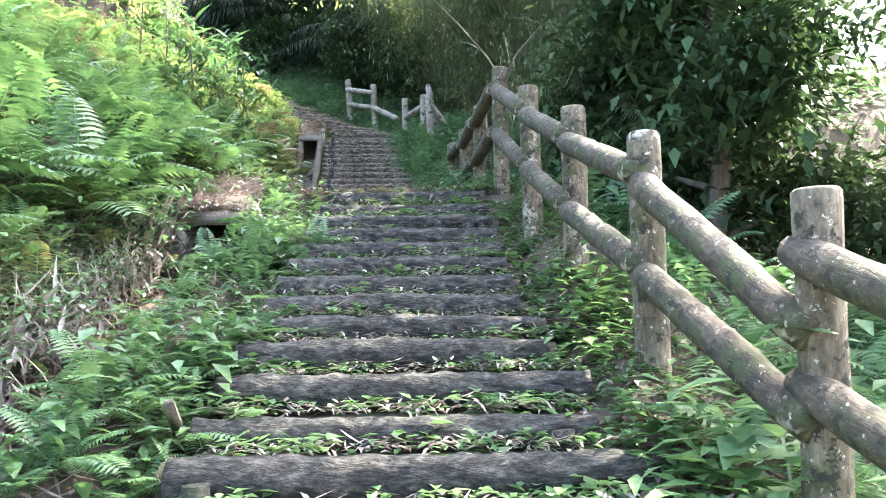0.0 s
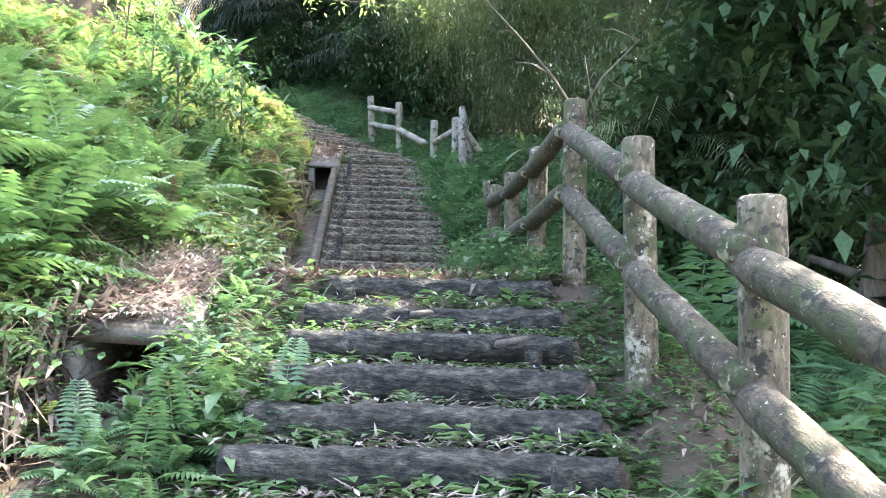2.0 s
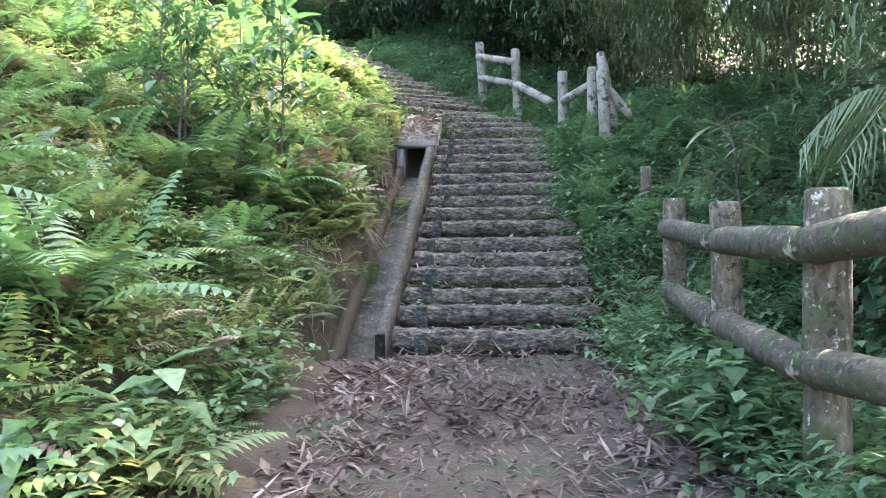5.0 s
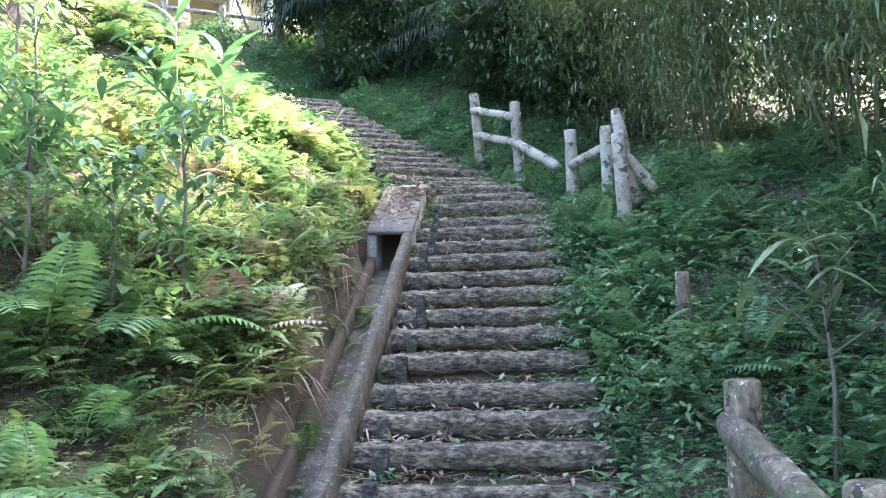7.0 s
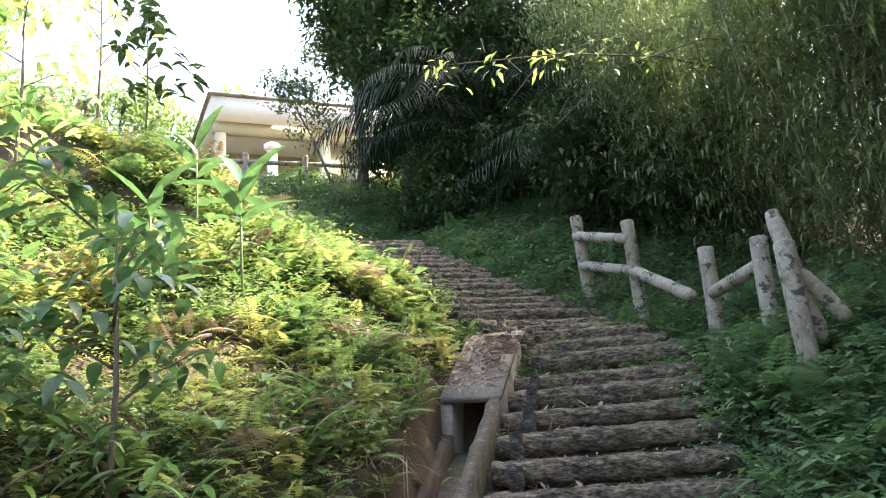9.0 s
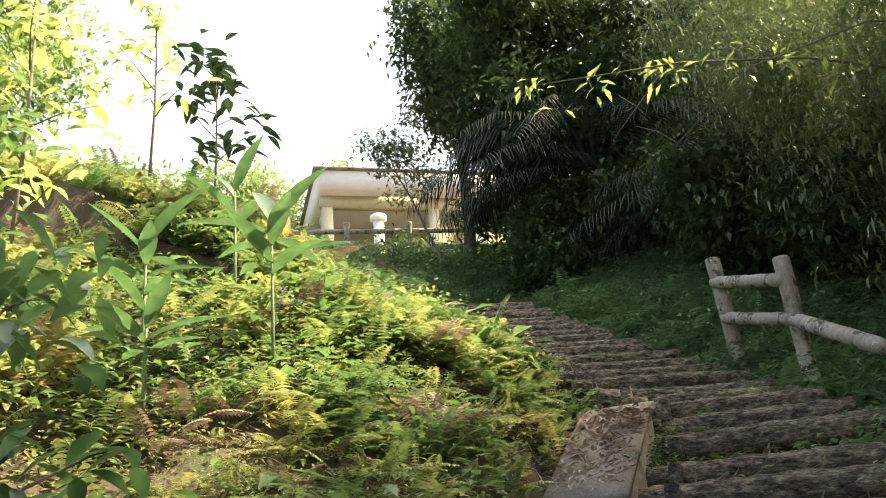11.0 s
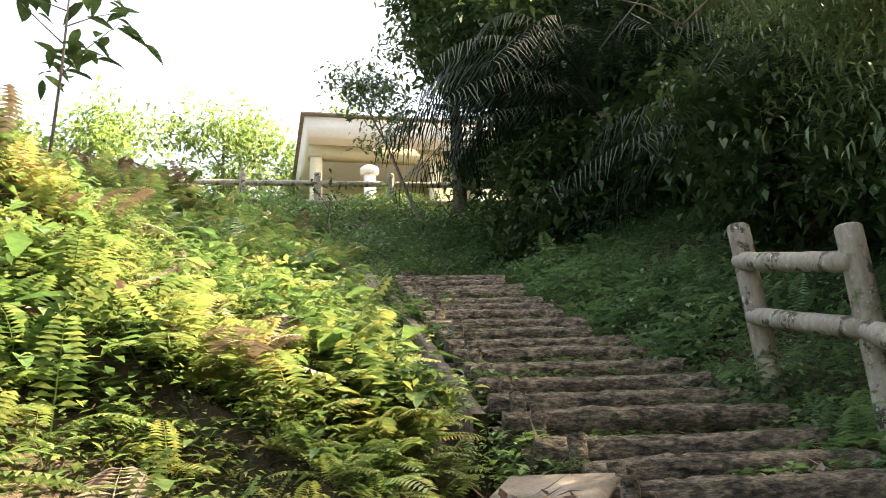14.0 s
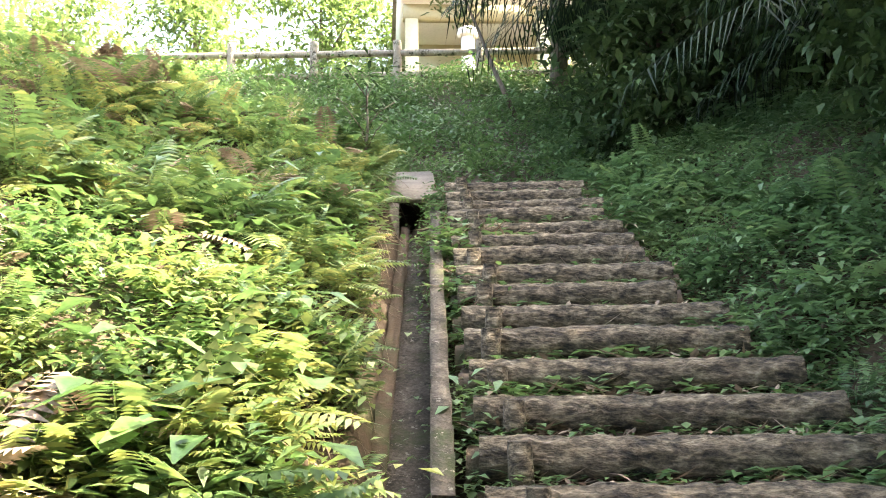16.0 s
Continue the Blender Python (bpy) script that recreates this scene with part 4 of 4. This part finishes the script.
def palm(x, y, z, rows, long, seed, label, mat=PALM):
    """rows: heading and rise in degrees of each frond, and its length's share."""
    r = random.Random(seed)
    thing = empty("palm", x, y, z)
    tagged(thing, label, "palm")
    base = land1(x, y) - z - 0.2
    part("trunk", tube([(0, 0, base), (0.03, 0, base * 0.6), (0, 0.02, base * 0.3), (0, 0, 0.1)], [0.17, 0.13, 0.12, 0.13], 12, 0.02, seed), WOOD, thing)
    for heading, rise, share in rows:
        t = frond(34, long * share, radians(rise), radians(rise) + r.uniform(0.55, 0.95), r.uniform(0.16, 0.22), 0.6, 0.9, 0.36)
        for k in range(18, len(t[0]), 4):
            # no two leaflets hang alike
            t[0][k] += np.array([r.gauss(0, 0.06), r.gauss(0, 0.05), r.gauss(-0.02, 0.07)])
        v, f = scatter(t, np.zeros((1, 3)), np.array([radians(heading)]), np.array([1.0]))
        sheet("frond", v, f, mat, thing)
    return thing


# bamboo behind and beyond the fences
for k, (x, y, h, reach, tw) in enumerate([(0.9, 18.6, 6.8, 1.4, (-0.7, -0.5)), (0.2, 20.6, 5.2, 1.3, (-0.8, -0.3)), (2.2, 16.6, 9.0, 1.6, (-0.5, -0.5)), (-0.9, 22.2, 5.4, 1.4, (-0.5, -0.5)),
                                          (2.9, 14.2, 8.5, 1.5, (-0.6, -0.3)), (2.4, 19.8, 6.0, 1.6, (-0.4, -0.4)), (-1.6, 24.4, 5.6, 1.6, (-0.4, -0.6)), (1.2, 23.4, 6.2, 1.7, (0, -0.5)),
                                          (2.6, 12.0, 3.8, 1.1, (-0.3, 0.0)), (4.2, 17.5, 6.0, 1.7, (0, 0))]):
    bamboo_clump(x, y, h, 13, 20000 if h < 8 else 26000, reach, 200 + k, tw)
# dark broad-leaved trees on the right; last two unseen, added to cast shade
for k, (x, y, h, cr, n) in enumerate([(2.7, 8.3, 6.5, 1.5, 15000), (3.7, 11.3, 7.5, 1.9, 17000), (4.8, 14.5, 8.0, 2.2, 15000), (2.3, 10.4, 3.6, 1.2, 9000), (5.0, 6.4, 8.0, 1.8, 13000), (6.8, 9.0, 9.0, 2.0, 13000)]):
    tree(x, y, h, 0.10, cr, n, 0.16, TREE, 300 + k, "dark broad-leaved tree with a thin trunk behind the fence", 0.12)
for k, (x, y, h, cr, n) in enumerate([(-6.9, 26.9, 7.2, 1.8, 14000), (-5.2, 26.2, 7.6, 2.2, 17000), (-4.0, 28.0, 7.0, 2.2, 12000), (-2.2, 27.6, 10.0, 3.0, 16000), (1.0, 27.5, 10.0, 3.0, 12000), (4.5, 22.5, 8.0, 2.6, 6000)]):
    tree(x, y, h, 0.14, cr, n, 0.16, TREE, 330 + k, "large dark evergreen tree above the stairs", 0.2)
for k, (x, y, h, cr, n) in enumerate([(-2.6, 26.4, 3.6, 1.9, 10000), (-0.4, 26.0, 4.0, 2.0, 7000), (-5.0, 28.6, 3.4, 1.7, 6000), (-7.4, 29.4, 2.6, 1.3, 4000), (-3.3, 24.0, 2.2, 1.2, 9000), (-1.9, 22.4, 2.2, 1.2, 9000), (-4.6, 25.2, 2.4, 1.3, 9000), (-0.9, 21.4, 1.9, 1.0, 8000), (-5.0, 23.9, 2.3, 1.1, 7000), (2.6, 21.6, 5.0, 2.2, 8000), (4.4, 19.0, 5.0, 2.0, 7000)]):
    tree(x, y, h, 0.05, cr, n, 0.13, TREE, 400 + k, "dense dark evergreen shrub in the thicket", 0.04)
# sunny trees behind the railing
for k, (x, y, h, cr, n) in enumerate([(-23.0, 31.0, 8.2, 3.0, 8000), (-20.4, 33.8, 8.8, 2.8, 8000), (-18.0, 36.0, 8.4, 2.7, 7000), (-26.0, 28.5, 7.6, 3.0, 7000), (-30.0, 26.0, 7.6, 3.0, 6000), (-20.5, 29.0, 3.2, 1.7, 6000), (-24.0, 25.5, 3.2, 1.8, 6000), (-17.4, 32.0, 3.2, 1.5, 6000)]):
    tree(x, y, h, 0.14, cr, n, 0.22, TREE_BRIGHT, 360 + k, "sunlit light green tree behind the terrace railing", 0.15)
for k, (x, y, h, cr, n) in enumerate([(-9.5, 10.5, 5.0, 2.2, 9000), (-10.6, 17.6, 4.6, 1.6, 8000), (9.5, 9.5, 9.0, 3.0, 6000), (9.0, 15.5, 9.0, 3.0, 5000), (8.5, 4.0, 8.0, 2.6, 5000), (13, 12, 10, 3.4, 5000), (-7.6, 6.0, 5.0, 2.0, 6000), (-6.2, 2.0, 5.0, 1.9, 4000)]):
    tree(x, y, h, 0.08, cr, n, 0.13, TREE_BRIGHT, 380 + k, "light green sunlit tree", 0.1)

# unseen crowns, added to throw dappled shade on the bank, stairs and thicket
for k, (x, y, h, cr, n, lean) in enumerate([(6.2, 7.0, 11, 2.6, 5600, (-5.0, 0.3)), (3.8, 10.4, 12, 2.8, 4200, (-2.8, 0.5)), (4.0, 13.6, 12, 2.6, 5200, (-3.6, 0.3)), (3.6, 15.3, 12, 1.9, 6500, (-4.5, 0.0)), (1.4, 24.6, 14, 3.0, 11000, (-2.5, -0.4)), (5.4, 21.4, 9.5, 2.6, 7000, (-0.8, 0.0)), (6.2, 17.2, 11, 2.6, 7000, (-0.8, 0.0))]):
    tree(x, y, h, 0.12, cr, n, 0.17, TREE, 430 + k, "tall leaning tree added with its crown out of view to shade the stairs", 0.62, lean)
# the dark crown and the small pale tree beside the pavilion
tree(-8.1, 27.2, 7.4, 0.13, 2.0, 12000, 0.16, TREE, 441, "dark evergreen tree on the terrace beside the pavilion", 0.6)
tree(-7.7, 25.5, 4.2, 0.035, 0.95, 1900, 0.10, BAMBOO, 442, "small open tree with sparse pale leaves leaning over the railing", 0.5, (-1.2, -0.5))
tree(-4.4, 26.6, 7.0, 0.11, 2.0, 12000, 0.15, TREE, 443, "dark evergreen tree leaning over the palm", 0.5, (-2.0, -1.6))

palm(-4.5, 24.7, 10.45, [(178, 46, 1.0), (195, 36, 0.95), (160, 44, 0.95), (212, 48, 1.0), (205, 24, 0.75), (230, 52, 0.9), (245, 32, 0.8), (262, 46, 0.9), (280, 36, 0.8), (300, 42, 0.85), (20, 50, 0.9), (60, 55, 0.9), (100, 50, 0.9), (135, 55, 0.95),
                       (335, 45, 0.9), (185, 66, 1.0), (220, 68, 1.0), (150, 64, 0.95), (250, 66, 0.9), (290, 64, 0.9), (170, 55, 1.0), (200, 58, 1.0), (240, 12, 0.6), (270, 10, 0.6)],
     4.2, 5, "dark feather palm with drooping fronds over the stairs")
palm(2.0, 10.6, 3.6, [(200, 60, 1), (240, 65, 1), (160, 62, 1), (280, 50, 0.9), (100, 55, 0.9), (30, 50, 0.9), (330, 55, 0.9)], 2.2, 6, "young feather palm beyond the fence", BAMBOO)
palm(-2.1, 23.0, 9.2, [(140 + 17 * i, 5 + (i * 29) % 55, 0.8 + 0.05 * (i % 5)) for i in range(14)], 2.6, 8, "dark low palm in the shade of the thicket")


def ginger(x, y, height, leaves, long, seed, lean=0.0):
    r = random.Random(seed)
    z = land1(x, y)
    thing = empty("ginger_plant", x, y, z)
    tagged(thing, "tall green ginger plant with long lance leaves", "plant", "ginger plants")
    part("stem", tube([(0, 0, -0.05), (lean * 0.3, 0, height * 0.4), (lean, 0, height)], [0.012, 0.010, 0.006], 7), STEM, thing)
    for i in range(leaves):
        t = leaf(long * r.uniform(0.75, 1.05), long * 0.21, r.uniform(0.05, 0.4), 0.2, 5)
        h = height * (0.66 + 0.34 * (i + 1) / leaves)
        rise = r.uniform(0.15, 0.6) + (0.5 if i > leaves - 3 else 0)
        v, f = scatter(t, np.array([[lean * h / height, 0, h]]), np.array([2.4 * i + r.uniform(-0.4, 0.4)]), np.array([1.0]), np.array([rise]))
        sheet("leaf", v, f, GINGER, thing, smooth=True)
    return thing


ginger(-3.72, 15.0, 1.0, 10, 0.56, 1)
ginger(-3.98, 14.35, 0.8, 9, 0.46, 2)
ginger(-3.75, 14.15, 0.6, 8, 0.40, 3)
ginger(-4.5, 15.6, 0.9, 6, 0.5, 4)


def sapling(x, y, height, seed, mat, label, leaf_size=0.13, n=60, spread_r=0.5, low=0.45, slim=0.42):
    r = random.Random(seed)
    g = np.random.default_rng(seed)
    z = land1(x, y)
    thing = empty("sapling", x, y, z)
    tagged(thing, label, "sapling")
    part("stem", tube([(0, 0, -0.1), (0.04, 0.02, height * 0.5), (0.0, 0.05, height)], [0.016, 0.012, 0.005], 7), WOOD, thing)
    tips = []
    for i in range(8):
        h = height * (low + (1 - low) * i / 8)
        w = 2.4 * i
        q = spread_r * r.uniform(0.5, 1.0) * (1.2 - 0.6 * i / 8)
        tip = (q * math.cos(w), q * math.sin(w), h + 0.25)
        part("twig", tube([(0.02, 0.02, h), (tip[0] * 0.5, tip[1] * 0.5, h + 0.15), tip], [0.007, 0.005, 0.003], 5), WOOD, thing)
        tips.append(tip)
    heads = np.array(tips)[g.integers(0, 8, n)] * np.stack([g.uniform(0.3, 1, n)] * 2 + [np.ones(n)], 1) + g.normal(0, 0.09, (n, 3))
    v, f = scatter(leaf(leaf_size, leaf_size * slim, 0.3, 0.15, 3), heads, g.uniform(0, 6.28, n), g.uniform(0.7, 1.2, n), g.uniform(-0.6, 0.4, n))
    sheet("leaves", v, f, mat, thing)
    return thing


sapling(-7.0, 18.1, 2.3, 61, TREE, "slim sapling with dark glossy leaves on the bank", 0.22, 130, 0.8)
sapling(-6.5, 16.7, 2.3, 62, LIME, "slim sapling with backlit light green leaves", 0.16, 80, 0.45)
sapling(-3.6, 12.3, 1.2, 63, HERB, "leafy young tree on the sunny bank", 0.11, 260, 0.6, 0.05)
sapling(-3.1, 12.2, 0.9, 64, HERB, "leafy shrub shoot among the ferns", 0.10, 220, 0.5, 0.05)
sapling(-4.2, 13.0, 1.5, 65, HERB, "leafy young tree on the sunny bank", 0.12, 260, 0.6, 0.05)
sapling(-2.95, 12.75, 1.5, 72, GINGER, "dense shrub with soft green leaves beside the drain", 0.15, 230, 0.6, 0.1)
sapling(-3.5, 12.0, 1.2, 67, GINGER, "shrub with large soft green leaves among the ferns", 0.15, 160, 0.55, 0.1)
sapling(-4.8, 13.6, 2.2, 68, HERB, "tall leafy shoot at the top of the bank", 0.15, 260, 0.6, 0.15)
sapling(-5.4, 14.6, 2.2, 69, LIME, "tall leafy shoot in the sun", 0.15, 200, 0.6, 0.2)
sapling(0.72, 12.3, 1.25, 70, BAMBOO, "shrub with long pale leaves leaning towards the steps", 0.30, 26, 0.4, 0.6, 0.2)
sapling(-6.6, 21.2, 0.7, 73, TREE, "small dark bush on the bank below the railing", 0.09, 110, 0.4, 0.2)


def dry_twig(points, thick, seed, label):
    """A bare bent branch with a few side shoots."""
    r = random.Random(seed)
    a = Vector(points[0])
    thing = empty("dry_twig", *a)
    tagged(thing, label, "twig")
    pts = [Vector(p) - a for p in points]
    n = len(pts)
    part("stem", tube(pts, [thick * (1 - 0.7 * i / (n - 1)) for i in range(n)], 6, thick * 0.3, seed), WOOD, thing)
    for i in range(1, n):
        tip = pts[i] + Vector((r.uniform(-0.3, 0.3), r.uniform(-0.3, 0.3), r.uniform(-0.15, 0.25)))
        part("shoot", tube([pts[i], pts[i].lerp(tip, 0.5) + Vector((0, 0, 0.03)), tip], [thick * 0.5, thick * 0.4, thick * 0.2], 5), WOOD, thing)
    return thing


dry_twig([(0.62, 7.6, 3.45), (0.42, 7.5, 3.72), (0.22, 7.4, 3.92), (0.0, 7.3, 4.12)], 0.012, 1, "bare dead branch caught behind a fence post")
dry_twig([(0.60, 7.7, 3.5), (0.75, 7.6, 3.75), (0.95, 7.5, 3.95)], 0.009, 2, "forked dead twig beside a fence post")
dry_twig([(0.9, 7.9, 3.1), (0.7, 7.6, 3.45), (0.62, 7.5, 3.85)], 0.009, 3, "thin dead twig leaning on the fence")
dry_twig([(0.4, 17.6, 8.4), (-0.1, 16.9, 8.1), (-0.3, 16.4, 7.6), (-0.25, 16.0, 6.9)], 0.010, 4, "bare twig hanging out of the bamboo")
dry_twig([(0.6, 18.8, 8.2), (-0.4, 18.3, 8.3), (-1.3, 17.9, 8.0), (-1.9, 17.6, 7.4)], 0.011, 5, "thin bare twig arching out of the bamboo")
dry_twig([(-0.6, 21.0, 9.4), (-1.5, 20.2, 9.5), (-2.3, 19.6, 9.1), (-2.8, 19.3, 8.4)], 0.012, 6, "thin bare twig arching over the upper steps")
dry_twig([(1.3, 15.6, 7.6), (0.6, 15.2, 7.3), (0.3, 14.9, 6.6)], 0.010, 7, "bare twig drooping from the thicket")


def wood_piece(x, y, z, turn, tilt, long, seed):
    """A split piece of rotten wood."""
    r = random.Random(seed)
    a = [(-long / 2, -0.018, -0.008), (long * 0.42, -0.026, -0.01), (long / 2, 0.012, -0.008), (-long * 0.4, 0.024, -0.01)]
    b = [(px * r.uniform(0.8, 1.0), py * r.uniform(0.4, 1.0), 0.012 + r.uniform(0, 0.012)) for px, py, pz in a]
    thing = tagged(part("wood_piece", prism(a, b, 0.003), WOOD), "split brown piece of rotten wood on the steps", "wood")
    thing.matrix_basis = pose(x, y, z, 0, tilt, turn)
    return thing


wood_piece(0.13, 6.30, 2.10, 35, -10, 0.22, 1)
wood_piece(-0.90, 3.15, 1.02, 100, 28, 0.26, 2)
wood_piece(-0.30, 6.66, 2.23, 20, -8, 0.14, 3)
# a twig of young leaves hanging over the stairs
twig = empty("hanging_twig", -1.9, 18.6, 8.55)
tagged(twig, "thin bare twig with clusters of young lime leaves", "twig")
part("stem", tube([(2.2, 1.5, -0.1), (1.0, 0.7, 0.12), (0.0, 0.05, 0.1), (-1.15, -0.8, -0.15)], [0.014, 0.011, 0.008, 0.004], 6), WOOD, twig)
g = np.random.default_rng(71)
heads = np.array([(1.4, 1.0, 0.0), (0.9, 0.6, 0.1), (0.4, 0.3, 0.12), (-0.1, 0.0, 0.06), (-0.6, -0.4, -0.04), (-1.15, -0.8, -0.2)])[g.integers(0, 6, 90)] + g.normal(0, 0.11, (90, 3))
v, f = scatter(leaf(0.13, 0.055, 0.3, 0.15, 1), heads, g.uniform(0, 6.28, 90), g.uniform(0.6, 1.2, 90), g.uniform(-0.7, 0.2, 90))
sheet("leaves", v, f, LIME, twig)
